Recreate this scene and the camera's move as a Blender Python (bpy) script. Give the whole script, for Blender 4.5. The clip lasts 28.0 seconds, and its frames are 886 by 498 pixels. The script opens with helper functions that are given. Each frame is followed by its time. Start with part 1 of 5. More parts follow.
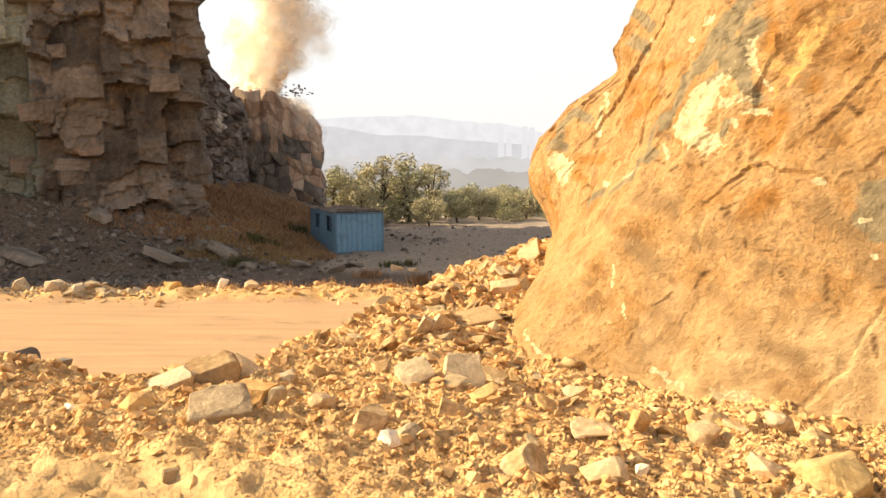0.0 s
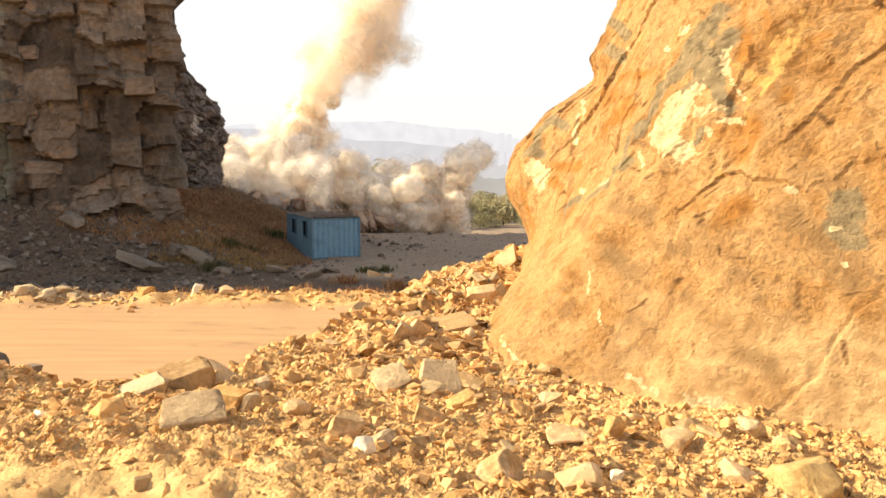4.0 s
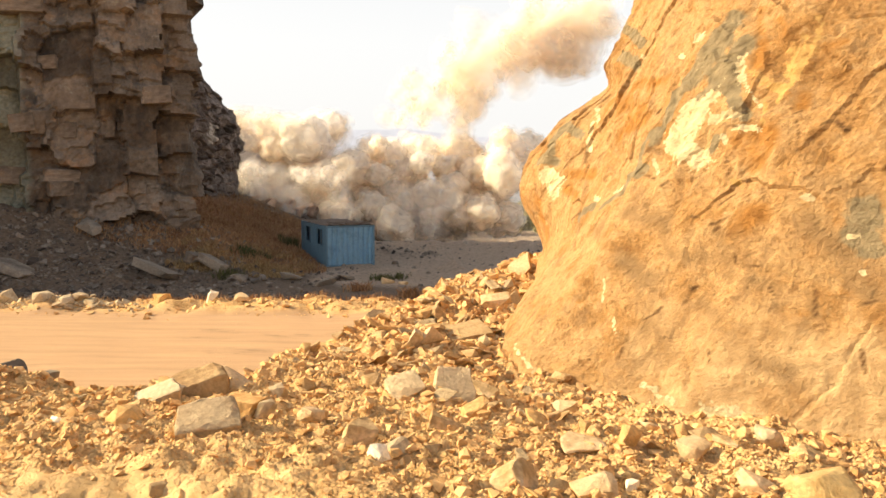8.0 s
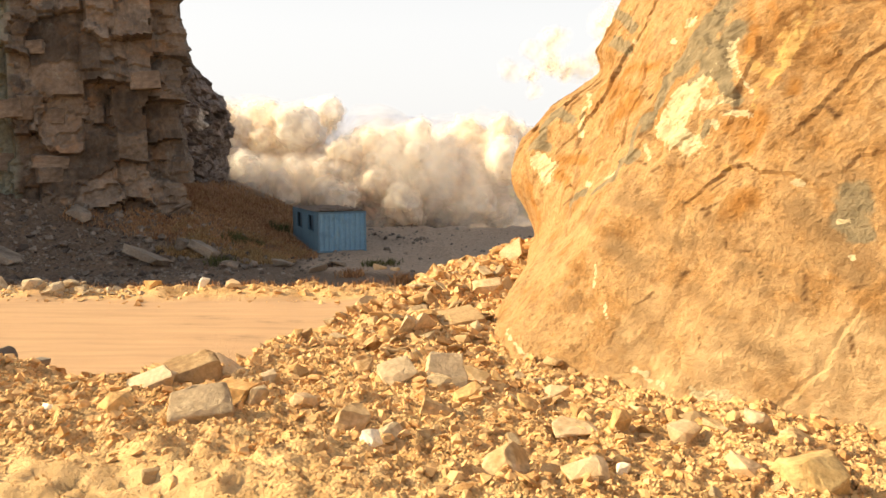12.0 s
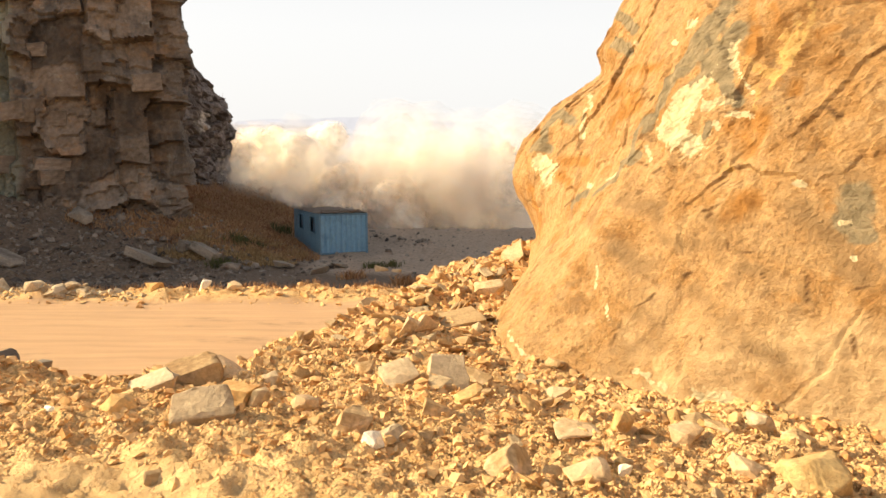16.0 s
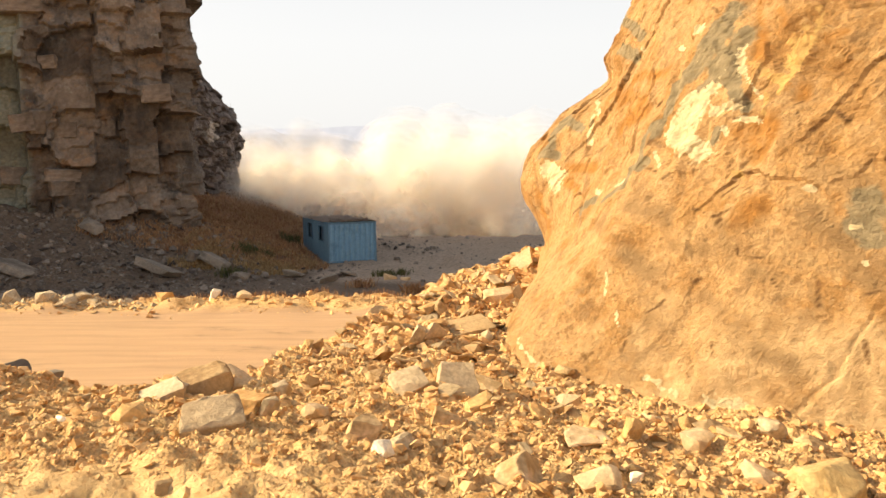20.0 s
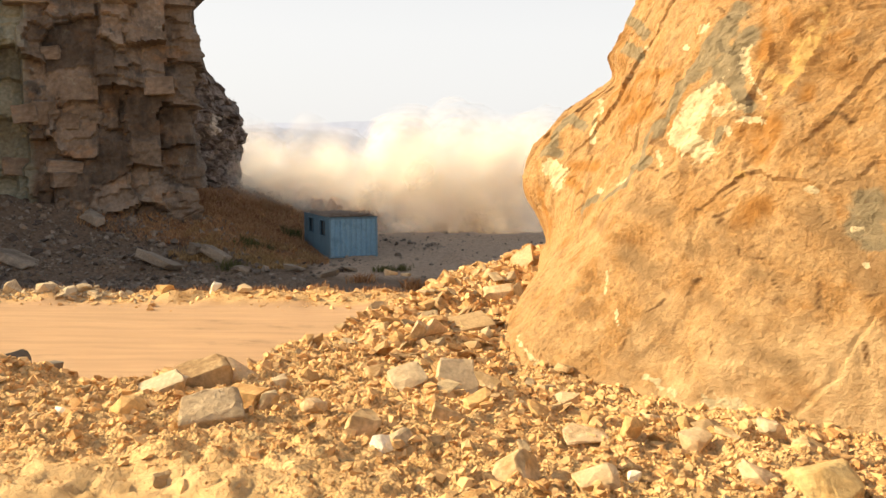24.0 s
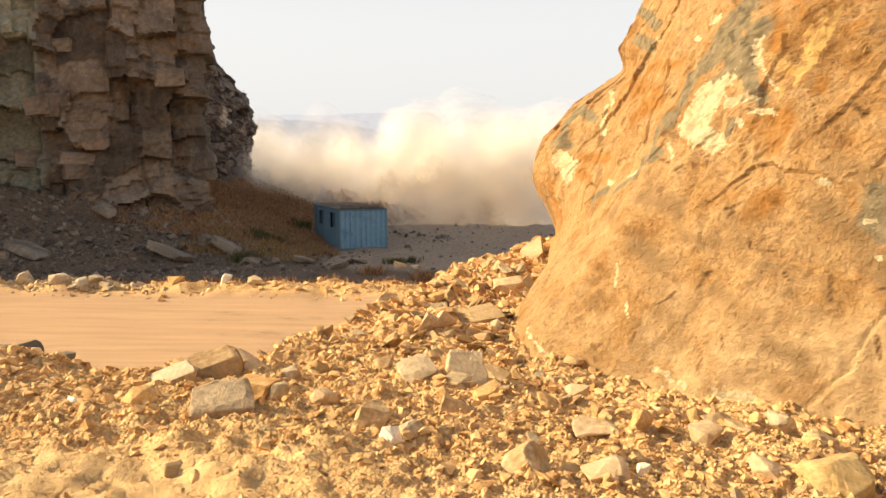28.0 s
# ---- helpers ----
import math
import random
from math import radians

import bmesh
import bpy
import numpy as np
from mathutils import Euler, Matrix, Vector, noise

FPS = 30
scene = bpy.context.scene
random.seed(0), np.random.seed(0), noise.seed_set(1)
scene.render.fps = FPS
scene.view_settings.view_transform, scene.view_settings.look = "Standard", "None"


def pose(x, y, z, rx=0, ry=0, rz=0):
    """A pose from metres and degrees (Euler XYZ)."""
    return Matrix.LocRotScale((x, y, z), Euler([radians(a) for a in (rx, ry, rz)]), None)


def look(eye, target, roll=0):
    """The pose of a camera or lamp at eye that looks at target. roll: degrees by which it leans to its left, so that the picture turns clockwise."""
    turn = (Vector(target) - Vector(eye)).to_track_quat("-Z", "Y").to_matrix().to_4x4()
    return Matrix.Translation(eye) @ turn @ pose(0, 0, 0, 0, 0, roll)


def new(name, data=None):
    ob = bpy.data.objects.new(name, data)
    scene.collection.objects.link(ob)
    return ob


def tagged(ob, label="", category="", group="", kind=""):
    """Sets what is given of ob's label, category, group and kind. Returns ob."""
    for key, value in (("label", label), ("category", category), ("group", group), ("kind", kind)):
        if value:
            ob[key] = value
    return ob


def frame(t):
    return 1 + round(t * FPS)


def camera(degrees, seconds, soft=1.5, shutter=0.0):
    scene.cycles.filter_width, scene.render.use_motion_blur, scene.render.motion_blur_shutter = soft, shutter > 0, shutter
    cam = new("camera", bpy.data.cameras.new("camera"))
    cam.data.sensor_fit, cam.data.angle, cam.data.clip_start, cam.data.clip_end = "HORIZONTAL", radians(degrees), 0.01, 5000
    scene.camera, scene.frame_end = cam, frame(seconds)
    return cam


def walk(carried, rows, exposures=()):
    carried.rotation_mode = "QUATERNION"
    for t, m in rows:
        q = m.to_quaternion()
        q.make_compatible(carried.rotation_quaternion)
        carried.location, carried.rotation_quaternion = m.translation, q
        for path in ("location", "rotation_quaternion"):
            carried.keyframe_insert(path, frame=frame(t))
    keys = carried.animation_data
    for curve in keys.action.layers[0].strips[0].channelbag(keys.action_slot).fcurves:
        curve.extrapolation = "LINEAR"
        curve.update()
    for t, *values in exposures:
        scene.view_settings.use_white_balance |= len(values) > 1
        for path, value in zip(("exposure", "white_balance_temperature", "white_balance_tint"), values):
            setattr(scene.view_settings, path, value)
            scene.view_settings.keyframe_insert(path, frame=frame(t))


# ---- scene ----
# ---- camera and its walk: a hand-held camera that stands on the rubble bank and only turns ----
EYE = 5.5
TURNS = [
    (0, 0.019, -7.257, -0.010), (0.5, -0.987, -6.396, -0.253), (1, -1.220, -6.514, -0.431), (1.5, -1.306, -6.978, -0.426),
    (2, -1.278, -7.236, -0.392), (2.5, -1.505, -7.237, -0.470), (3, -1.581, -7.203, -0.468), (3.5, -1.757, -7.018, -0.520),
    (5.5, -1.129, -6.405, -0.410), (6, -1.181, -6.349, -0.447), (6.5, -0.958, -6.244, -0.449), (7, -0.513, -6.562, -0.299),
    (7.5, -0.198, -6.573, -0.207), (8, -0.612, -6.246, -0.426), (8.5, -0.681, -6.242, -0.454), (9, -0.862, -6.217, -0.537),
    (9.5, -0.529, -6.703, -0.395), (10, -0.312, -7.012, -0.291), (10.5, -0.716, -6.680, -0.305), (11, -0.768, -6.929, -0.309),
    (11.5, -1.163, -6.952, -0.442), (12, -1.236, -7.292, -0.357), (12.5, -1.198, -7.769, -0.355), (14.5, -1.403, -7.491, -0.224),
    (15, -1.022, -7.976, -0.051), (15.5, -0.948, -8.287, -0.083), (16, -1.140, -7.170, -0.259), (16.5, -0.843, -6.934, -0.001),
    (17, -0.865, -6.643, -0.023), (17.5, -0.914, -6.763, -0.071), (18, -0.646, -6.815, 0.031), (18.5, -0.722, -6.773, 0.212),
    (19, -0.962, -6.434, 0.108), (19.5, -0.851, -6.515, 0.210), (20, -0.550, -6.594, 0.252), (20.5, -0.538, -7.020, 0.223),
    (21, 0.338, -6.408, 0.059), (21.5, -0.131, -6.763, -0.681), (23.5, -0.425, -7.126, -0.291), (24, -0.388, -6.863, -0.506),
    (24.5, -0.236, -6.923, -0.587), (25, -0.127, -6.846, -0.634), (25.5, -0.174, -7.019, -0.589), (26, -0.298, -7.398, -0.471),
    (26.5, -0.230, -7.408, -0.468), (27, -0.184, -7.778, -0.527), (27.5, -0.185, -7.566, -0.557), (28, 0.340, -7.464, -0.506),
]
cam = camera(60.0, 28.0, soft=1.5)
walk(cam, [(t, pose(0, 0, EYE, 90 + pitch, roll, yaw)) for t, yaw, pitch, roll in TURNS], exposures=[(0, 0.74), (3, 0.76), (8, 0.68), (17, 0.65), (24, 0.58), (28, 0.53)])

scene.cycles.transparent_max_bounces, scene.cycles.diffuse_bounces, scene.cycles.transmission_bounces, scene.cycles.max_bounces = 320, 16, 16, 36

# ---- world and sun: a hazy, bright sky and a low, warm sun from behind the dark cliff ----
SUN_FROM = Vector((-0.86, 0.08, 0.46)).normalized()
world = bpy.data.worlds.new("hazy_sky")
scene.world = world
world.use_nodes = True
wn, wl = world.node_tree.nodes, world.node_tree.links
sky = wn.new("ShaderNodeTexSky")
sky.sky_type, sky.sun_disc = "NISHITA", False
sky.sun_elevation = math.asin(SUN_FROM.z)
sky.sun_rotation = math.atan2(SUN_FROM.x, SUN_FROM.y)
sky.dust_density, sky.air_density, sky.ozone_density = 5.0, 1.0, 1.0
scaled = wn.new("ShaderNodeVectorMath")
scaled.operation = "SCALE"
scaled.inputs["Scale"].default_value = 0.10
wl.new(sky.outputs[0], scaled.inputs[0])
haze = wn.new("ShaderNodeMixRGB")
haze.inputs["Color2"].default_value = (0.70, 0.69, 0.675, 1)
wl.new(scaled.outputs[0], haze.inputs["Color1"])
# the haze is thick along the horizon and thins overhead
sky_at, sky_up, thick = wn.new("ShaderNodeTexCoord"), wn.new("ShaderNodeSeparateXYZ"), wn.new("ShaderNodeMapRange")
thick.inputs["From Min"].default_value, thick.inputs["From Max"].default_value = 0.15, 0.85
thick.inputs["To Min"].default_value, thick.inputs["To Max"].default_value = 0.84, 0.30
wl.new(sky_at.outputs["Generated"], sky_up.inputs[0])
wl.new(sky_up.outputs["Z"], thick.inputs["Value"])
wl.new(thick.outputs[0], haze.inputs["Fac"])
wl.new(haze.outputs[0], wn["Background"].inputs["Color"])
wn["Background"].inputs["Strength"].default_value = 1.0
sun = new("sun", bpy.data.lights.new("sun", "SUN"))
sun.data.energy, sun.data.angle, sun.data.color = 6.4, radians(1.0), (1.0, 0.79, 0.49)
sun.matrix_world = look(SUN_FROM * 200, (0, 0, 0))


# ---- noise on arrays of points ----
def chance(i, j, k, seed):
    """A number from 0 to 1 for each whole cell."""
    n = (np.asarray(i, np.int64) * 73856093) ^ (np.asarray(j, np.int64) * 19349663) ^ (np.asarray(k, np.int64) * 83492791) ^ (seed * 2654435761)
    n = (n ^ (n >> 13)) * 1274126177 & 0x7FFFFFFF
    n = (n ^ (n >> 11)) * 668265263 & 0x7FFFFFFF
    return ((n ^ (n >> 15)) & 0xFFFFFF) / float(0x1000000)


def value(p, seed=0):
    """Smooth noise from -1 to 1 at points p (n, 3)."""
    c = np.floor(p).astype(np.int64)
    f = p - c
    f = f * f * (3 - 2 * f)
    total = 0
    for a in (0, 1):
        for b in (0, 1):
            for d in (0, 1):
                w = (f[:, 0] if a else 1 - f[:, 0]) * (f[:, 1] if b else 1 - f[:, 1]) * (f[:, 2] if d else 1 - f[:, 2])
                total = total + w * chance(c[:, 0] + a, c[:, 1] + b, c[:, 2] + d, seed)
    return total * 2 - 1


def fbm(p, seed=0, octaves=4):
    total, amp = 0, 0.5
    for o in range(octaves):
        total = total + amp * value(p * 2.03 ** o + 17.1 * o, seed + o)
        amp *= 0.5
    return total


def cells(p, seed=0):
    """For points p (n, 2): a random number for the nearest cell, another, and how far the cell's edge is."""
    c = np.floor(p).astype(np.int64)
    best, second = np.full(len(p), 9.0), np.full(len(p), 9.0)
    one, two = np.zeros(len(p)), np.zeros(len(p))
    for a in (-1, 0, 1):
        for b in (-1, 0, 1):
            i, j = c[:, 0] + a, c[:, 1] + b
            d = np.hypot(i + 0.1 + 0.8 * chance(i, j, 1, seed) - p[:, 0], j + 0.1 + 0.8 * chance(i, j, 2, seed) - p[:, 1])
            near = d < best
            second = np.where(near, best, np.minimum(second, d))
            one = np.where(near, chance(i, j, 3, seed), one)
            two = np.where(near, chance(i, j, 4, seed), two)
            best = np.where(near, d, best)
    return one, two, second - best


def facets(p, seed=0):
    """For points p (n, 2): the height of a broken face, in which each cell is a tilted plane."""
    c = np.floor(p).astype(np.int64)
    best, height = np.full(len(p), 9.0), np.zeros(len(p))
    for a in (-1, 0, 1):
        for b in (-1, 0, 1):
            i, j = c[:, 0] + a, c[:, 1] + b
            u, v = p[:, 0] - (i + 0.1 + 0.8 * chance(i, j, 1, seed)), p[:, 1] - (j + 0.1 + 0.8 * chance(i, j, 2, seed))
            d = np.abs(u) + 0.8 * np.abs(v)
            near = d < best
            plane = chance(i, j, 3, seed) - 0.5 + 1.3 * (chance(i, j, 4, seed) - 0.5) * u + 1.3 * (chance(i, j, 5, seed) - 0.5) * v
            height = np.where(near, plane, height)
            best = np.where(near, d, best)
    return height


def flat(x, y=None, z=None):
    """Points (n, 3) from arrays."""
    x = np.ravel(x)
    return np.stack([x, np.ravel(y) if y is not None else 0 * x, np.ravel(z) if z is not None else 0 * x], 1)


def step(a, b, x):
    t = np.clip((x - a) / (b - a), 0, 1)
    return t * t * (3 - 2 * t)


# ---- mesh helpers ----
def mesh(name, verts, faces, material, smooth=False):
    me = bpy.data.meshes.new(name)
    me.from_pydata([tuple(v) for v in verts] if not isinstance(verts, np.ndarray) else verts.tolist(), [], faces if isinstance(faces, list) else faces.tolist())
    for m in material if isinstance(material, (list, tuple)) else [material]:
        me.materials.append(m)
    me.polygons.foreach_set("use_smooth", [smooth] * len(me.polygons))
    me.update()
    return me


def sheet(name, p, material, smooth=True, flip=False):
    """A mesh of a grid of points p (nu, nv, 3)."""
    nu, nv = p.shape[:2]
    i = np.arange(nu * nv).reshape(nu, nv)
    q = np.stack([i[:-1, :-1], i[1:, :-1], i[1:, 1:], i[:-1, 1:]], -1).reshape(-1, 4)
    return mesh(name, p.reshape(-1, 3), q[:, ::-1] if flip else q, material, smooth)


def part(name, bm, material, parent, label="", m=None):
    """Links a bmesh (or mesh) as one mesh object under a thing or under a part."""
    if isinstance(bm, bmesh.types.BMesh):
        me = bpy.data.meshes.new(name)
        bm.to_mesh(me)
        bm.free()
        me.materials.append(material)
    else:
        me = bm
    ob = new(name, me)
    ob.parent = parent
    if m is not None:
        ob.matrix_basis = m
    return tagged(ob, label)


def box(bm, x0, y0, z0, x1, y1, z1, bevel=0.0):
    made = bmesh.ops.create_cube(bm, size=1, matrix=Matrix.Translation(((x0 + x1) / 2, (y0 + y1) / 2, (z0 + z1) / 2)) @ Matrix.Diagonal((x1 - x0, y1 - y0, z1 - z0, 1)))
    if bevel:
        edges = list({e for v in made["verts"] for e in v.link_edges})
        bmesh.ops.bevel(bm, geom=edges, offset=bevel, segments=1, affect="EDGES")
    return bm


def empty(name, m):
    ob = new(name)
    ob.matrix_basis = m
    return ob


def rock_shape(seed, squash=(1, 1, 1), points=14, detail=0, rough=0.06, rounded=0.12):
    """Vertices and triangles of an angular rock about 1 across."""
    rng = random.Random(seed)
    bm = bmesh.new()
    for _ in range(points):
        v = Vector([rng.uniform(-1, 1) for _ in range(3)])
        v = v / max(abs(c) for c in v) * rng.uniform(0.75, 1.0)
        v = v.lerp(v.normalized(), rounded) * 0.5
        bm.verts.new((v.x * squash[0], v.y * squash[1], v.z * squash[2]))
    bmesh.ops.convex_hull(bm, input=bm.verts)
    for v in [v for v in bm.verts if not v.link_faces]:
        bm.verts.remove(v)
    if detail:
        bmesh.ops.bevel(bm, geom=bm.edges[:], offset=0.02, segments=1, affect="EDGES")
        bmesh.ops.triangulate(bm, faces=bm.faces[:])
        bmesh.ops.subdivide_edges(bm, edges=bm.edges[:], cuts=detail, use_grid_fill=True)
    bmesh.ops.triangulate(bm, faces=bm.faces[:])
    bm.verts.index_update()
    p = np.array([v.co[:] for v in bm.verts])
    f = np.array([[v.index for v in face.verts] for face in bm.faces])
    bm.free()
    if detail:
        n = np.stack([fbm(p * 3.1 + seed * 7.7 + 31 * k, seed + k, 3) for k in range(3)], 1)
        p = p + rough * n
    return p, f


def block_shape(seed, slack=0.16, detail=2, rough=0.05):
    """Vertices and triangles of a rough block about 1 across, with flat sides and chipped edges."""
    rng = random.Random(seed)
    bm = bmesh.new()
    for k in range(8):
        s = [0.5 if k >> a & 1 else -0.5 for a in range(3)]
        for _ in range(2):
            bm.verts.new([c * (1 - slack * rng.random()) for c in s])
    bmesh.ops.convex_hull(bm, input=bm.verts)
    for v in [v for v in bm.verts if not v.link_faces]:
        bm.verts.remove(v)
    bmesh.ops.bevel(bm, geom=bm.edges[:], offset=0.02, segments=1, affect="EDGES")
    bmesh.ops.triangulate(bm, faces=bm.faces[:])
    bmesh.ops.subdivide_edges(bm, edges=[e for e in bm.edges if e.calc_length() > 0.2], cuts=detail)
    bmesh.ops.triangulate(bm, faces=bm.faces[:])
    bm.verts.index_update()
    p = np.array([v.co[:] for v in bm.verts])
    f = np.array([[v.index for v in face.verts] for face in bm.faces])
    bm.free()
    return p + rough * np.stack([fbm(p * 3.1 + seed * 7.7 + 31 * k, seed + k, 3) for k in range(3)], 1), f


def turn_matrix(rng, tilt):
    return Euler((rng.uniform(-tilt, tilt), rng.uniform(-tilt, tilt), rng.uniform(0, 6.283))).to_matrix()


# ---- materials ----
def material(name, colours, scale=1.0, rough=0.95, bump=0.4, fine=9.0, grain=0.35, vary=0.0, island=False, spec=0.2):
    """A mineral surface: patches of several colours, a finer grain over them, and relief at two sizes."""
    m = bpy.data.materials.new(name)
    m.use_nodes = True
    n, l = m.node_tree.nodes, m.node_tree.links
    b = n["Principled BSDF"]
    b.inputs["Roughness"].default_value, b.inputs["Specular IOR Level"].default_value = rough, spec
    at = n.new("ShaderNodeTexCoord")
    big = n.new("ShaderNodeTexNoise")
    big.inputs["Scale"].default_value, big.inputs["Detail"].default_value, big.inputs["Roughness"].default_value = scale, 6, 0.62
    small = n.new("ShaderNodeTexNoise")
    small.inputs["Scale"].default_value, small.inputs["Detail"].default_value, small.inputs["Roughness"].default_value = scale * fine, 8, 0.7
    for t in (big, small):
        l.new(at.outputs["Object"], t.inputs["Vector"])
    ramp = n.new("ShaderNodeValToRGB")
    for k, c in enumerate(colours):
        e = ramp.color_ramp.elements[k] if k < 2 else ramp.color_ramp.elements.new(0.5)
        e.color = (*c, 1)
    for k, e in enumerate(ramp.color_ramp.elements):
        e.position = 0.30 + 0.40 * k / (len(colours) - 1)
    if vary:
        info = n.new("ShaderNodeNewGeometry" if island else "ShaderNodeObjectInfo")
        add = n.new("ShaderNodeMath")
        add.operation = "MULTIPLY_ADD"
        add.inputs[1].default_value = vary
        l.new(info.outputs["Random Per Island" if island else "Random"], add.inputs[0])
        shifted = n.new("ShaderNodeMath")
        shifted.operation = "SUBTRACT"
        shifted.inputs[1].default_value = vary / 2
        l.new(big.outputs["Fac"], add.inputs[2])
        l.new(add.outputs[0], shifted.inputs[0])
        l.new(shifted.outputs[0], ramp.inputs["Fac"])
    else:
        l.new(big.outputs["Fac"], ramp.inputs["Fac"])
    tone = n.new("ShaderNodeMapRange")
    tone.inputs["From Min"].default_value, tone.inputs["From Max"].default_value = 0.25, 0.75
    tone.inputs["To Min"].default_value, tone.inputs["To Max"].default_value = 1 - grain, 1 + grain
    l.new(small.outputs["Fac"], tone.inputs["Value"])
    mul = n.new("ShaderNodeVectorMath")
    mul.operation = "SCALE"
    l.new(ramp.outputs["Color"], mul.inputs[0])
    l.new(tone.outputs[0], mul.inputs["Scale"])
    l.new(mul.outputs[0], b.inputs["Base Color"])
    bumps = n.new("ShaderNodeBump")
    bumps.inputs["Strength"].default_value, bumps.inputs["Distance"].default_value = bump, 0.06 / scale ** 0.5
    l.new(small.outputs["Fac"], bumps.inputs["Height"])
    l.new(bumps.outputs[0], b.inputs["Normal"])
    return m


def lay(m, colour, factor_socket, stretch=None):
    """Lays a colour over a material where the factor says."""
    n, l = m.node_tree.nodes, m.node_tree.links
    b = n["Principled BSDF"]
    below = b.inputs["Base Color"].links[0].from_socket
    mix = n.new("ShaderNodeMixRGB")
    l.new(factor_socket, mix.inputs["Fac"])
    l.new(below, mix.inputs["Color1"])
    if isinstance(colour, tuple):
        grain = n.new("ShaderNodeTexNoise")
        grain.inputs["Scale"].default_value, grain.inputs["Detail"].default_value = 6, 8
        at = n.new("ShaderNodeTexCoord")
        if stretch:
            drawn = n.new("ShaderNodeVectorMath")
            drawn.operation = "MULTIPLY"
            drawn.inputs[1].default_value = stretch
            l.new(at.outputs["Object"], drawn.inputs[0])
            l.new(drawn.outputs[0], grain.inputs["Vector"])
            grain.inputs["Scale"].default_value = 2
        else:
            l.new(at.outputs["Object"], grain.inputs["Vector"])
        tone = n.new("ShaderNodeMapRange")
        tone.inputs["From Min"].default_value, tone.inputs["From Max"].default_value = 0.25, 0.75
        tone.inputs["To Min"].default_value, tone.inputs["To Max"].default_value = (0.86, 1.12) if stretch else (0.65, 1.3)
        l.new(grain.outputs["Fac"], tone.inputs["Value"])
        mul = n.new("ShaderNodeVectorMath")
        mul.operation = "SCALE"
        mul.inputs[0].default_value = colour
        l.new(tone.outputs[0], mul.inputs["Scale"])
        l.new(mul.outputs[0], mix.inputs["Color2"])
    l.new(mix.outputs[0], b.inputs["Base Color"])
    return mix


def zone(m, name, colour, low=0.35, high=0.65, scale=1.2, stretch=None, ragged=0.9):
    """Lays a colour where the mesh's attribute of that name is high, with an edge broken by noise."""
    n, l = m.node_tree.nodes, m.node_tree.links
    a = n.new("ShaderNodeAttribute")
    a.attribute_name = name
    wob = n.new("ShaderNodeTexNoise")
    wob.inputs["Scale"].default_value, wob.inputs["Detail"].default_value = scale, 7
    at = n.new("ShaderNodeTexCoord")
    l.new(at.outputs["Object"], wob.inputs["Vector"])
    add = n.new("ShaderNodeMath")
    add.operation = "MULTIPLY_ADD"
    add.inputs[1].default_value, add.inputs[2].default_value = ragged, -ragged / 2
    l.new(wob.outputs["Fac"], add.inputs[0])
    both = n.new("ShaderNodeMath")
    l.new(a.outputs["Fac"], both.inputs[0])
    l.new(add.outputs[0], both.inputs[1])
    r = n.new("ShaderNodeMapRange")
    r.inputs["From Min"].default_value, r.inputs["From Max"].default_value = low, high
    l.new(both.outputs[0], r.inputs["Value"])
    lay(m, colour, r.outputs[0], stretch)


def toned(m, name, low, high):
    """Makes a material darker or lighter, block by block, as the mesh's attribute of that name says."""
    n, l = m.node_tree.nodes, m.node_tree.links
    b = n["Principled BSDF"]
    a, r, mul = n.new("ShaderNodeAttribute"), n.new("ShaderNodeMapRange"), n.new("ShaderNodeVectorMath")
    a.attribute_name, mul.operation = name, "SCALE"
    r.inputs["To Min"].default_value, r.inputs["To Max"].default_value = low, high
    l.new(a.outputs["Fac"], r.inputs["Value"])
    l.new(b.inputs["Base Color"].links[0].from_socket, mul.inputs[0])
    l.new(r.outputs[0], mul.inputs["Scale"])
    l.new(mul.outputs[0], b.inputs["Base Color"])


def mottle(m, colour, scale, low, high, most=1.0, stretch=(1, 1, 1)):
    """Lays patches of a colour over a material, as a noise of that scale has them."""
    n, l = m.node_tree.nodes, m.node_tree.links
    at, drawn, spots, r = n.new("ShaderNodeTexCoord"), n.new("ShaderNodeVectorMath"), n.new("ShaderNodeTexNoise"), n.new("ShaderNodeMapRange")
    drawn.operation = "MULTIPLY"
    drawn.inputs[1].default_value = stretch
    spots.inputs["Scale"].default_value, spots.inputs["Detail"].default_value, spots.inputs["Roughness"].default_value = scale, 8, 0.68
    r.inputs["From Min"].default_value, r.inputs["From Max"].default_value, r.inputs["To Max"].default_value = low, high, most
    l.new(at.outputs["Object"], drawn.inputs[0])
    l.new(drawn.outputs[0], spots.inputs["Vector"])
    l.new(spots.outputs["Fac"], r.inputs["Value"])
    lay(m, colour, r.outputs[0])


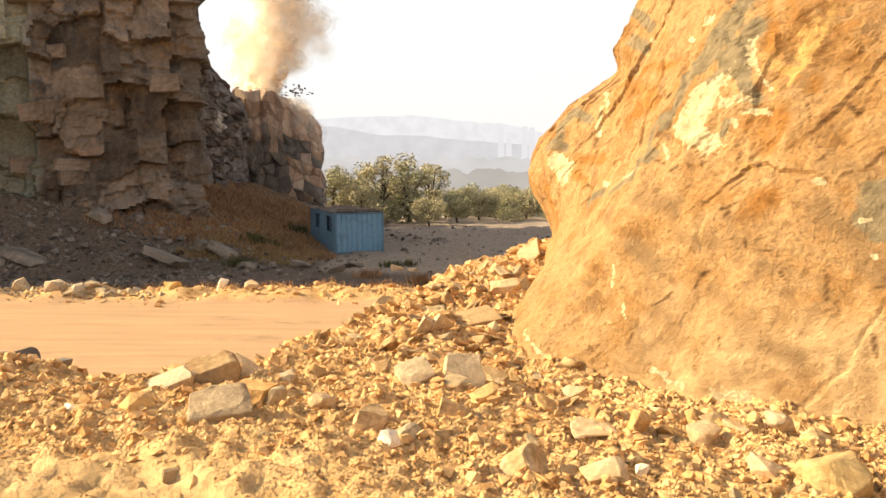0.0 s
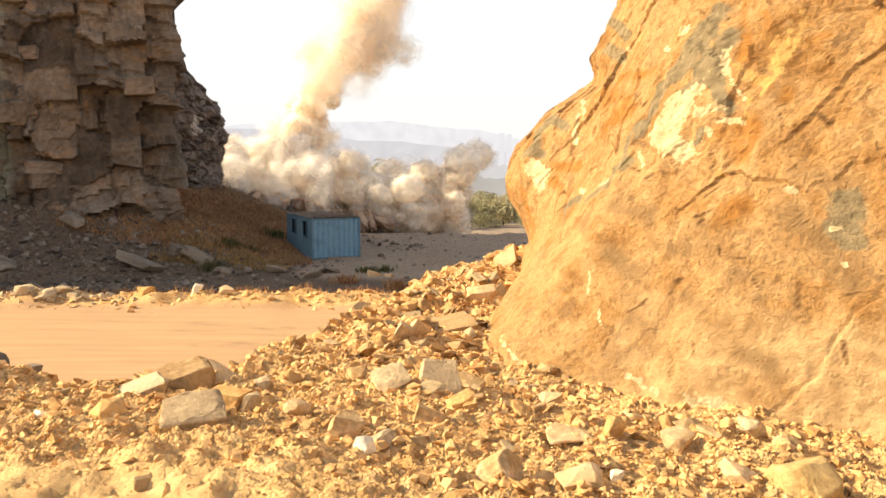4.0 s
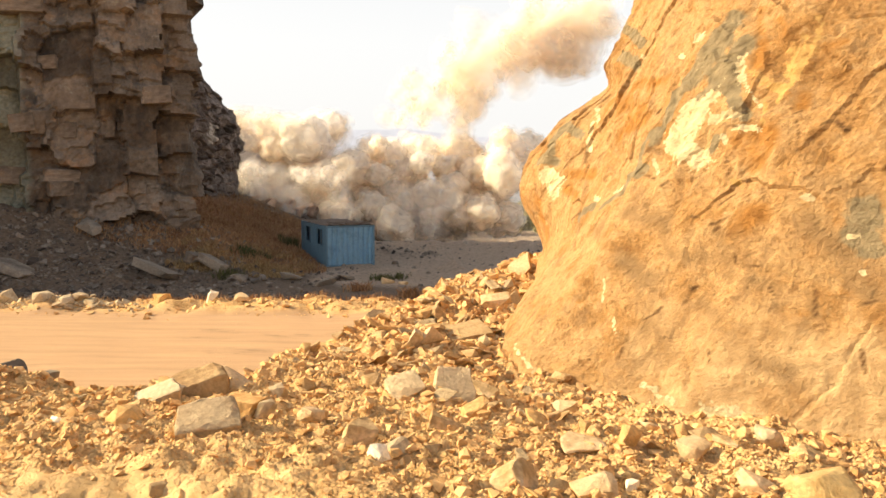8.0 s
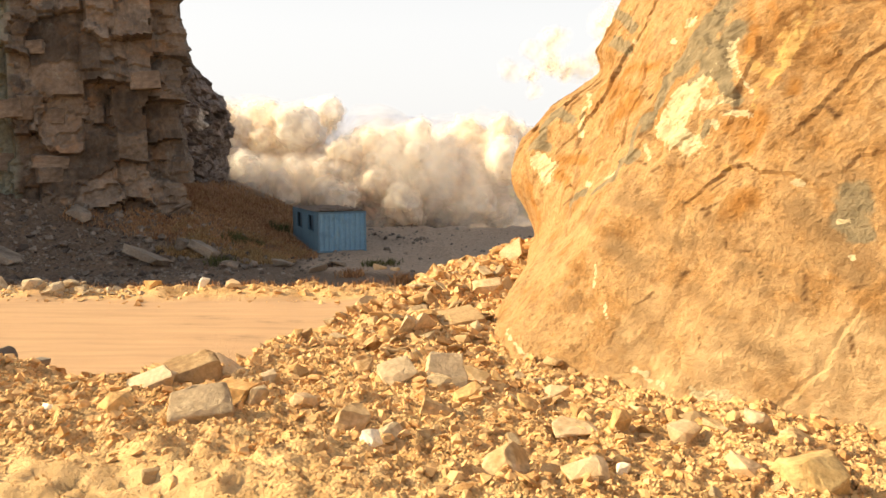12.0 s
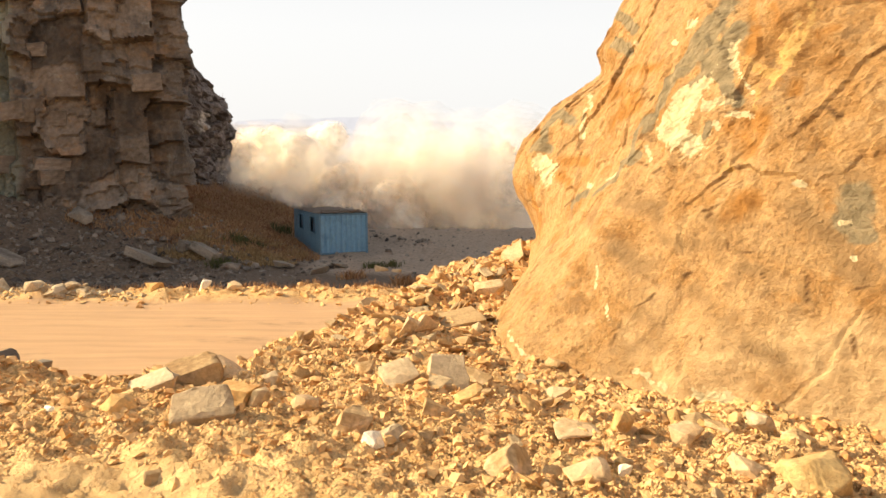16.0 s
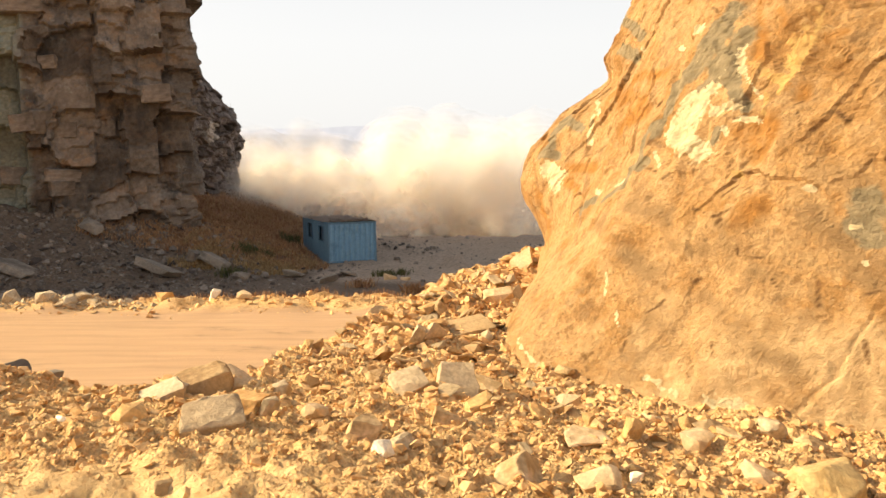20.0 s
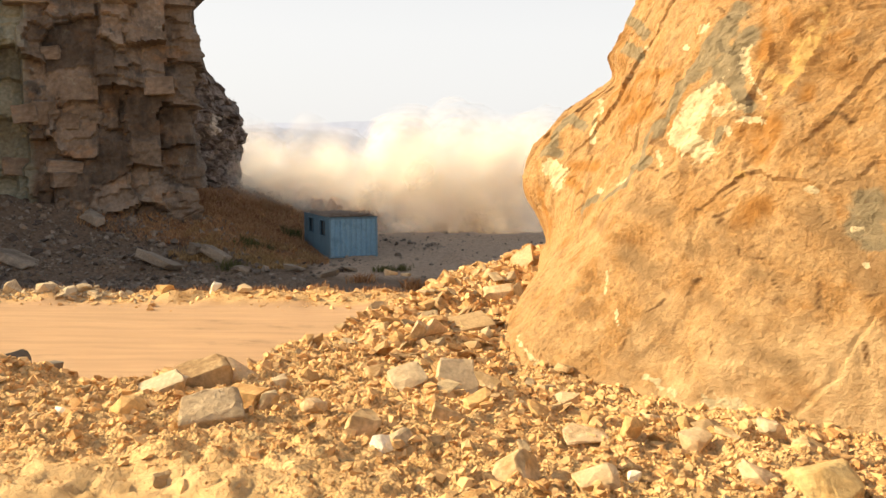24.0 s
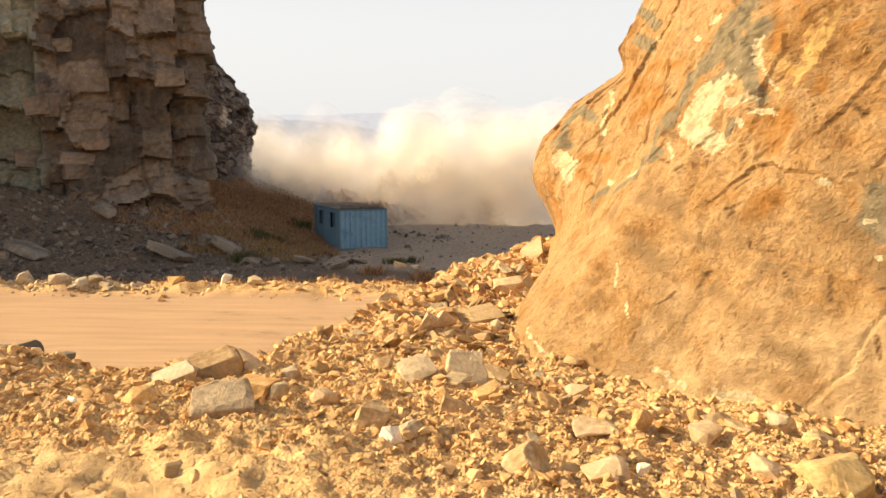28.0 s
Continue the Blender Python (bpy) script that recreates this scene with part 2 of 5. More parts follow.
def crumbs(m):
    """Adds the relief of small clods, of two sizes, to a soil."""
    n, l = m.node_tree.nodes, m.node_tree.links
    at, b = n.new("ShaderNodeTexCoord"), n["Principled BSDF"]
    packed, much = n.new("ShaderNodeAttribute"), n.new("ShaderNodeMapRange")
    packed.attribute_name = "packed"
    much.inputs["To Min"].default_value, much.inputs["To Max"].default_value = 0.85, 0.06
    l.new(packed.outputs["Fac"], much.inputs["Value"])
    for scale, distance in ((15, 0.05), (38, 0.022)):
        clods, relief = n.new("ShaderNodeTexVoronoi"), n.new("ShaderNodeBump")
        clods.inputs["Scale"].default_value, clods.inputs["Randomness"].default_value = scale, 1.0
        relief.invert = True
        relief.inputs["Distance"].default_value = distance
        l.new(much.outputs[0], relief.inputs["Strength"])
        l.new(at.outputs["Object"], clods.inputs["Vector"])
        l.new(clods.outputs["Distance"], relief.inputs["Height"])
        l.new(b.inputs["Normal"].links[0].from_socket, relief.inputs["Normal"])
        l.new(relief.outputs[0], b.inputs["Normal"])


def attribute(me, name, values):
    me.attributes.new(name, "FLOAT", "POINT").data.foreach_set("value", np.ravel(values).astype(np.float32))


def plain(name, colour, rough=0.8, metal=0.0, glow=0.0):
    m = bpy.data.materials.new(name)
    m.use_nodes = True
    b = m.node_tree.nodes["Principled BSDF"]
    b.inputs["Base Color"].default_value, b.inputs["Roughness"].default_value, b.inputs["Metallic"].default_value = (*colour, 1), rough, metal
    if glow:
        b.inputs["Emission Color"].default_value, b.inputs["Emission Strength"].default_value = (*colour, 1), glow
    return m


OCHRE = [(0.40, 0.205, 0.075), (0.52, 0.295, 0.112), (0.61, 0.37, 0.155), (0.69, 0.455, 0.215)]
soil = material("quarry_soil", [(0.40, 0.218, 0.078), (0.54, 0.315, 0.12), (0.64, 0.395, 0.163), (0.71, 0.465, 0.215)], 1.6, bump=0.75, fine=11, grain=0.45)
# darker spots put the shaded gaps between clods into the colour
mottle(soil, (0.30, 0.16, 0.055), 10, 0.55, 0.64, 0.7)
mottle(soil, (0.72, 0.52, 0.26), 5, 0.55, 0.68, 0.7)
crumbs(soil)
zone(soil, "dust", (0.64, 0.425, 0.20), 0.3, 0.8, 3.0)
zone(soil, "road", (0.46, 0.295, 0.165), 0.2, 0.8, 0.6, (0.12, 1.6, 1))
mottle(soil, (0.30, 0.20, 0.11), 3.0, 0.60, 0.70, 0.35, (0.25, 1, 1))
# dark scree colour, with the shade on the floor painted in
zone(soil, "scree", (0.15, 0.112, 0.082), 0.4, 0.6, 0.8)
zone(soil, "red", (0.25, 0.135, 0.072), 0.3, 0.7, 0.5)
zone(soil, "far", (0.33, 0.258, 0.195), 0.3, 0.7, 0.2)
mottle(soil, (0.12, 0.085, 0.055), 0.55, 0.60, 0.68, 0.4, (0.4, 1, 1))
cliff_rock = material("dark_cliff_rock", [(0.062, 0.050, 0.040), (0.105, 0.083, 0.064), (0.140, 0.110, 0.084), (0.185, 0.150, 0.118)], 0.5, bump=0.9, fine=9, grain=0.4)
mottle(cliff_rock, (0.085, 0.075, 0.066), 0.9, 0.52, 0.62, 0.8, (1, 1, 0.3))
mottle(cliff_rock, (0.21, 0.135, 0.082), 0.7, 0.54, 0.64, 0.75)
mottle(cliff_rock, (0.25, 0.235, 0.19), 1.6, 0.60, 0.68, 0.6)
zone(cliff_rock, "green", (0.205, 0.205, 0.16), 0.35, 0.75, 0.9, None, 1.3)
zone(cliff_rock, "slate", (0.165, 0.138, 0.122), 0.35, 0.65, 0.7)
toned(cliff_rock, "tone", 0.42, 1.7)
zone(cliff_rock, "pale", (0.46, 0.42, 0.37), 0.5, 0.7, 2.0, None, 1.6)
ochre_rock = material("ochre_cliff_rock", [(0.24, 0.120, 0.036), (0.31, 0.165, 0.056), (0.365, 0.207, 0.078), (0.43, 0.270, 0.122)], 1.1, bump=1.0, fine=13, grain=0.36)
mottle(ochre_rock, (0.225, 0.138, 0.066), 1.7, 0.53, 0.62, 0.6)
mottle(ochre_rock, (0.47, 0.315, 0.15), 2.3, 0.54, 0.63, 0.6)
mottle(ochre_rock, (0.20, 0.10, 0.034), 5.0, 0.56, 0.66, 0.6)
mottle(ochre_rock, (0.37, 0.18, 0.048), 3.3, 0.60, 0.68, 0.6)
mottle(ochre_rock, (0.17, 0.09, 0.034), 12.0, 0.58, 0.66, 0.6)
mottle(ochre_rock, (0.52, 0.36, 0.17), 9.0, 0.60, 0.68, 0.5)
zone(ochre_rock, "dusty", (0.49, 0.335, 0.17), 0.3, 0.9, 1.5, None, 1.6)
zone(ochre_rock, "dull", (0.26, 0.162, 0.074), 0.35, 0.9, 3.0, None, 1.6)
zone(ochre_rock, "orange", (0.34, 0.162, 0.042), 0.35, 0.8, 2.4, None, 1.5)
zone(ochre_rock, "grey", (0.235, 0.185, 0.108), 0.35, 0.65, 5.5, None, 1.3)
zone(ochre_rock, "yellow", (0.48, 0.305, 0.108), 0.42, 0.75, 9.0, None, 2.2)
zone(ochre_rock, "white", (0.58, 0.475, 0.28), 0.42, 0.62, 11.0, None, 2.0)
zone(ochre_rock, "cracks", (0.13, 0.068, 0.026), 0.25, 0.85, 12.0, None, 0.8)

rubble_mat = material("ochre_rubble", OCHRE, 1.3, bump=0.6, fine=9, vary=0.22, island=True)
pale_mat = material("pale_limestone", [(0.36, 0.26, 0.15), (0.46, 0.35, 0.22), (0.54, 0.43, 0.28)], 2.0, bump=0.5, fine=9, vary=0.2)
white_mat = material("white_quartz", [(0.78, 0.68, 0.5), (0.85, 0.77, 0.6)], 4.0, bump=0.4)
scree_mat = material("grey_scree", [(0.07, 0.058, 0.05), (0.125, 0.104, 0.086), (0.175, 0.147, 0.12), (0.24, 0.205, 0.17)], 1.0, bump=0.5, vary=0.5, island=True)
slab_mat = material("grey_slab_rock", [(0.13, 0.11, 0.09), (0.19, 0.162, 0.13), (0.25, 0.21, 0.165)], 1.4, bump=0.6, vary=0.4)
blast_low = material("blasted_dark_rock", [(0.07, 0.063, 0.06), (0.12, 0.103, 0.09), (0.19, 0.155, 0.128)], 0.8, bump=0.7, vary=0.5)
blast_top = material("blasted_pink_lit_rock", [(0.22, 0.14, 0.10), (0.36, 0.25, 0.18), (0.50, 0.38, 0.28)], 0.8, bump=0.7, vary=0.5)


# ---- plan of the quarry ----
BANK = np.array([(-60, 9), (-12, 7.6), (-6.6, 7.3), (-4.4, 7.1), (-3.0, 7.7), (-1.9, 8.2), (-1.7, 11), (-0.87, 14), (0.8, 16), (1.95, 17.2), (4.5, 20), (9, 23), (30, 28)], float)
BANK_HEIGHTS = np.array([
    (0, -12, 4.0), (0, 0, 3.85), (-5, 0, 3.8), (5, 1, 3.7), (-5.6, 6.9, 3.58), (-4.6, 7.2, 3.66), (-2.9, 7.6, 3.28), (-1.8, 8.2, 3.12), (-1.7, 11, 2.75), (-0.87, 14, 2.78),
    (0.9, 16, 3.15), (1.95, 17, 3.42), (1.67, 10.5, 2.55), (2.9, 9.5, 2.55), (4.6, 8, 2.6), (2, 6, 3.1), (-2, 5, 3.55), (0, 4, 3.6), (-9, 7, 3.0), (1.3, 13, 2.6)], float)
# the first four cliff points are unseen, placed so the cliff shades the floor
CLIFF = np.array([(-95, 35.0), (-62, 33.6), (-42, 32.6), (-28, 32.8), (-22.2, 37.8), (-16.8, 40.4), (-13.5, 42.3), (-15.6, 46.5), (-17.2, 50), (-16.2, 53), (-14.6, 55.5), (-14.4, 58), (-19, 66), (-45, 85)], float)
RIGHT = np.array([(14, -8), (9, 3), (6.4, 6.6), (4.6, 8), (2.9, 9.6), (2.0, 10.9), (1.95, 13), (2.25, 15.4), (2.45, 17), (3.6, 18.6), (7, 20.5), (20, 24)], float)
FAR_BERM = np.array([(-5.0, 50.5), (-3.2, 48.8), (-1.4, 45.6), (0.3, 43.0), (1.6, 38.5)], float)
ROAD_NEAR, ROAD_FAR = 19.2, 27.2


def distance_to(line, x, y):
    """How far points lie from a line of the plan, minus on its left."""
    best, side, clear = np.full(x.shape, 1e9), np.ones(x.shape), np.zeros(x.shape)
    for (ax, ay), (bx, by) in zip(line[:-1], line[1:]):
        dx, dy = bx - ax, by - ay
        t = np.clip(((x - ax) * dx + (y - ay) * dy) / (dx * dx + dy * dy), 0, 1)
        d = np.hypot(x - ax - t * dx, y - ay - t * dy)
        off = (dx * (y - ay) - dy * (x - ax)) / math.hypot(dx, dy)
        near = (d < best - 1e-6) | (d < best + 1e-6) & (np.abs(off) > clear)
        side, clear = np.where(near, np.where(off > 0, -1, 1), side), np.where(near, np.abs(off), clear)
        best = np.where(near, d, best)
    return best * side


def talus(x, y):
    """Height of the scree apron below the dark cliff."""
    d = distance_to(CLIFF, x, y)
    foot = 3.7 - 1.5 * step(-24, -14, x) + 1.0 * step(44, 52, y)
    return np.where(d < 0, foot - 0.5, foot * np.clip(1 - d / (7.6 + 1.2 * step(42, 50, y)), 0, 1) ** 1.15)


def bank(x, y):
    """Height of the rubble bank on which the camera stands."""
    w, total = 0, 0
    for px, py, pz in BANK_HEIGHTS:
        k = 1 / ((x - px) ** 2 + (y - py) ** 2 + 0.35) ** 1.6
        w, total = w + k, total + k * pz
    return total / w - 0.72 * np.clip(-distance_to(BANK, x, y), 0, 99)


def ground_height(x, y):
    x, y = np.asarray(x, float), np.asarray(y, float)
    shape = x.shape
    x, y = np.ravel(x), np.ravel(y)
    p = flat(x, y)
    z = 0.10 * fbm(p * 0.25, 3) - 4.2 * step(54, 70, y) * step(-10, -6, x) - 24.0 * step(72, 230, y) - 38 * step(230, 600, y)
    z = z + 0.16 * np.exp(-((y - 52.5 - 0.1 * x) / 1.8) ** 2) * step(-6, 2, x) * (1 + 1.2 * fbm(p * 0.7, 8))
    z = z + 0.34 * np.exp(-(distance_to(FAR_BERM, x, y) / 0.75) ** 2) * (1 + 0.9 * fbm(p * 0.9, 10))
    road = step(ROAD_NEAR - 1.5, ROAD_NEAR, y) * (1 - step(ROAD_FAR, ROAD_FAR + 0.8, y))
    z = z + (1 - road) * (0.10 + 0.16 * step(34, 40, y) * step(-9, -3, x)) * fbm(p * 1.1, 5)
    z = z + road * 0.025 * np.sin(y * 5.2 + 1.5 * fbm(p * 0.2, 6)) * (0.6 + fbm(p * 0.15, 7))
    berm = np.exp(-((y - 28.9 - 0.04 * (x + 10)) / 1.0) ** 2) * (1 - step(-3, 1, x))
    z = z + berm * (0.32 + 0.5 * fbm(p * 0.9, 9, 3))
    t = talus(x, y)
    z = np.maximum(z, z * 0.5 + t + (t > 0.05) * 0.25 * fbm(p * 0.8, 11))
    b = bank(x, y) + 0.16 * fbm(p * 0.9, 13) + 0.09 * fbm(p * 3.0, 15) + step(1.5, 3.2, y) * (0.13 * np.abs(fbm(p * 7.0, 16, 3)) + 0.06 * fbm(p * 17.0, 18, 2) - 0.02)
    z = np.where(y < 30, np.maximum(z, b), z)
    return z.reshape(shape)


def spread(*stops):
    """Coordinates from (place, spacing) stops."""
    out = [stops[0][0]]
    for (a, da), (b, db) in zip(stops[:-1], stops[1:]):
        while out[-1] < b:
            out.append(out[-1] + da + (db - da) * (out[-1] - a) / (b - a))
    return np.array(out)


# ---- ground: one sheet to the horizon ----
gx = spread((-3000, 600), (-120, 12), (-40, 1.0), (-24, 0.4), (-9, 0.14), (-5, 0.05), (4.2, 0.05), (9, 0.4), (40, 2), (120, 12), (3000, 600))
gy = spread((-300, 60), (-20, 3), (-4, 0.5), (2, 0.12), (3.5, 0.045), (8, 0.05), (10, 0.07), (17, 0.1), (20, 0.2), (34, 0.25), (48, 0.4), (70, 1.0), (130, 6), (4000, 500))
GX, GY = np.meshgrid(gx, gy, indexing="ij")
GZ = ground_height(GX, GY)
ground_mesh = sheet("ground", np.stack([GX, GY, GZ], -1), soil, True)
on_bank = (GY < 30) & (bank(GX, GY) > 0.02)
attribute(ground_mesh, "road", np.where(on_bank, 0, step(9, 11, GY) * (1 - step(27.2, 28.6, GY))))
# the scree colour starts at the shade's edge, so it paints shade too
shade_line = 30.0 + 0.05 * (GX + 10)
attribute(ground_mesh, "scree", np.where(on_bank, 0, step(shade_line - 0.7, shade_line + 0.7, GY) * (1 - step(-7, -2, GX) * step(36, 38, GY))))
red = np.exp(-((GX + 12.5) / 5.0) ** 2 - ((GY - 47) / 7.0) ** 2) * 1.9
attribute(ground_mesh, "red", np.clip(red, 0, 1))
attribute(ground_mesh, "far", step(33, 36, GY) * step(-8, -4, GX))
soft = np.exp(-((GX + 1.9) / 1.3) ** 2 - ((GY - 4.2) / 0.55) ** 2)
attribute(ground_mesh, "dust", soft)
attribute(ground_mesh, "packed", np.maximum(soft, np.where(on_bank, 0, step(9, 11, GY) * (1 - step(27.2, 28.6, GY)))))
tagged(new("ground", ground_mesh), "dusty ochre quarry floor with a haul road and rubble bank", "ground", kind="structure")


# ---- rock walls ----
def along(line, spacing):
    """Points along a plan line, their outward normals to the right of its way, and the distance gone."""
    seg = np.hypot(*np.diff(line, axis=0).T)
    s = np.concatenate([[0], np.cumsum(seg)])
    t = np.arange(0, s[-1], spacing)
    p = np.stack([np.interp(t, s, line[:, 0]), np.interp(t, s, line[:, 1])], 1)
    k = max(3, int(1.2 / spacing))
    smooth = np.stack([np.convolve(np.pad(p[:, c], k, mode="edge"), np.ones(2 * k + 1) / (2 * k + 1), "valid") for c in (0, 1)], 1)
    d = np.gradient(smooth, axis=0)
    d /= np.linalg.norm(d, axis=1)[:, None]
    return smooth * 0.5 + p * 0.5, np.stack([d[:, 1], -d[:, 0]], 1), t


def strips(v, salt, seed):
    """Uneven strips along v, another set for each salt: two random numbers for the strip, and the place within it."""
    c = np.floor(v)
    cut = lambda k: k + 0.35 * chance(k, salt, 5, seed)
    i = np.where(v < cut(c), c - 1, c)
    low, high = cut(i), cut(i + 1)
    return chance(i, salt, 6, seed), chance(i, salt, 7, seed), (v - low) / (high - low) - 0.5, i


def build_left_cliff():
    line = CLIFF[1:]
    p, n, s = along(line, 0.15)
    rise = np.linspace(0, 1, 112)
    corner = np.argmin(np.hypot(p[:, 0] + 13.5, p[:, 1] - 42.3))
    after = s - s[corner]
    top = np.where(after < 1.2, 14.8, 12.6) + 0.5 * value(flat(s * 0.5), 4)
    top = np.where(after > 1.2, np.interp(after, [1.2, 6, 9, 12.2, 14, 15.5, 18, 20.5, 40], [15.5, 15.2, 14.2, 12.2, 10.2, 9.2, 8.5, 5.0, 3.5]) + 0.35 * value(flat(s * 1.3), 6), top)
    S, V = np.meshgrid(s, rise, indexing="ij")
    Z = 0.4 + V * (top[:, None] - 0.4)
    q = np.stack([S.ravel(), Z.ravel()], 1)
    warp = np.stack([fbm(flat(S * 0.45, Z * 0.45), 21), fbm(flat(S * 0.45, Z * 0.45), 22)], 1)
    first = np.ravel(np.where(after[:, None] < 1.5, 1.0, 0.42) + 0 * S)
    a, _, _ = cells((q + 0.7 * warp) / (2.7, 2.1) + (0.3, 0), 31)
    b, b2, be = cells((q + 0.5 * warp) / (1.3, 0.85), 32)
    c, c2, ce = cells((q + 0.3 * warp) / (0.55, 0.4), 33)
    u, w = q[:, 0] + 0.9 * warp[:, 0], q[:, 1] + 1.0 * warp[:, 1]
    column, lean_in, across, ci = strips(u / 1.6, 0, 34)
    block, tip, up, bi = strips(w / 2.1 + 7 * column, ci, 36)
    half, turned, beside, hi = strips(u / 0.9 + 5 * block, bi * 31 + ci, 37)
    bit, bit_tip, above, _ = strips(w / 0.62 + 3 * half, hi * 17 + bi, 38)
    broken = step(0.3, 0.45, chance(bi, ci, 9, 39))
    blocks = 1.25 * (column - 0.5) + 1.1 * (lean_in - 0.5) * across + 0.95 * (block - 0.5) - (0.15 + 0.5 * tip) * up + broken * (0.42 * (half - 0.5) + 0.5 * (turned - 0.5) * beside + 0.30 * (bit - 0.5) - 0.25 * bit_tip * above)
    out = np.where(first > 0.9, blocks, 0.30 * (a - 0.5) + 0.42 * (b - 0.5) - 0.12 * (1 - step(0, 0.1, be)) + 0.34 * (c - 0.5)) + 0.07 * (c - 0.5) - 0.04 * (1 - step(0, 0.1, ce)) + 0.20 * fbm(flat(S * 1.2, Z * 1.2), 35) + 0.05 * fbm(flat(S * 6, Z * 6), 37, 2)
    second = np.ravel((after[:, None] > 1.5) + 0 * S)
    lean = 0.1 + 0.055 * (Z.ravel() - 9) * (1 - second) * step(-9, -3, np.ravel(after[:, None] + 0 * S)) + 0.5 * second - 0.85 * second * step(9.5, 3.5, Z.ravel()) - (0.015 + 0.015 * second) * (Z.ravel() - 3) - 0.9 * step(0.78, 1.0, V.ravel()) * second 
    o = (out + lean).reshape(S.shape)
    X = p[:, 0:1] + n[:, 0:1] * o
    Y = p[:, 1:2] + n[:, 1:2] * o
    back = [np.stack([X[:, -1] - n[:, 0] * d, Y[:, -1] - n[:, 1] * d, Z[:, -1] + 0.2 * fbm(flat(s, 0 * s + d), 36) + 0.1], 1) for d in (0.5, 1.2, 2.5)]
    grid = np.concatenate([np.stack([X, Y, Z], -1), np.stack(back, 1)], 1)
    me = sheet("cliff", grid, cliff_rock, False)
    extra = grid.shape[1] - Z.shape[1]
    pad = lambda v: np.concatenate([v, np.repeat(v[:, -1:], extra, 1)], 1)
    attribute(me, "green", pad((1 - step(-8.4, -6.9, after))[:, None] * (0.85 + 0.3 * step(12, 3, Z))))
    tone = 0.5 * chance(bi, ci, 12, 40) + 0.3 * chance(hi, bi, 13, 41) * broken + 0.2 * bit
    tone = np.where(first > 0.9, tone, 0.5 * b2 + 0.4 * c2)
    attribute(me, "tone", pad(tone.reshape(S.shape)))
    attribute(me, "slate", pad(step(0.8, 1.6, after)[:, None] + 0 * Z))
    attribute(me, "pale", pad(np.exp(-(((Y - 53.6) / 0.7) ** 2) - ((Z - 7.5 - 0.5 * (Y - 53.6)) / 0.9) ** 2) * (after > 2)[:, None]))
    wall = tagged(new("cliff_wall_left", me), "dark brown blocky quarry cliff in shade with ledges", "cliff", kind="structure")
    # larger blocks that stand out of the face, over dark undercuts
    rng = random.Random(53)
    shapes = [mesh("cliff_block", *block_shape(950 + k, 0.30, 2, 0.05), cliff_rock) for k in range(9)]
    for m in shapes:
        for name in ("green", "slate", "pale"):
            attribute(m, name, [0.0] * len(m.vertices))
        attribute(m, "tone", [rng.uniform(0.25, 0.8)] * len(m.vertices))
    first = np.nonzero((after > -14) & (after < -1.6))[0]
    for k in range(14):
        i, j = first[rng.randrange(len(first))], rng.randrange(int(0.20 * Z.shape[1]), Z.shape[1] - 6)
        heading = math.degrees(math.atan2(n[i, 1], n[i, 0]))
        wide, tall, deep = rng.uniform(0.9, 1.9), rng.uniform(0.7, 1.4), rng.uniform(0.9, 1.4)
        ob = part("cliff_block", shapes[k % 9], None, wall)
        ob.matrix_basis = pose(X[i, j] - 0.3 * n[i, 0] * deep, Y[i, j] - 0.3 * n[i, 1] * deep, Z[i, j], rng.uniform(-6, 6), rng.uniform(-4, 10), heading + rng.uniform(-18, 18)) @ Matrix.Diagonal((deep, wide, tall, 1))
    return grid[:, -3]


def right_face(s, p, n, Z, nose):
    """Places on the sunlit rock face: it leans back, and bulges over its foot at the far nose."""
    near_nose = np.exp(-((s - nose) / 2.6) ** 2)[:, None]
    lean = 0.45 * (Z - 3.2)
    bulge = 1.4 * np.exp(-((Z - 5.1) / 1.05) ** 2) + 0.95 * np.exp(-((Z - 6.2) / 0.8) ** 2) + 0.60 * step(7.1, 7.8, Z) - 0.05 * np.exp(-((Z - 7.5) / 0.5) ** 2)
    foot = 0.75 * step(4.4, 2.7, Z) * np.exp(-((p[:, 1:2] - 12.6) / 2.2) ** 2)
    return lean - near_nose * bulge - foot


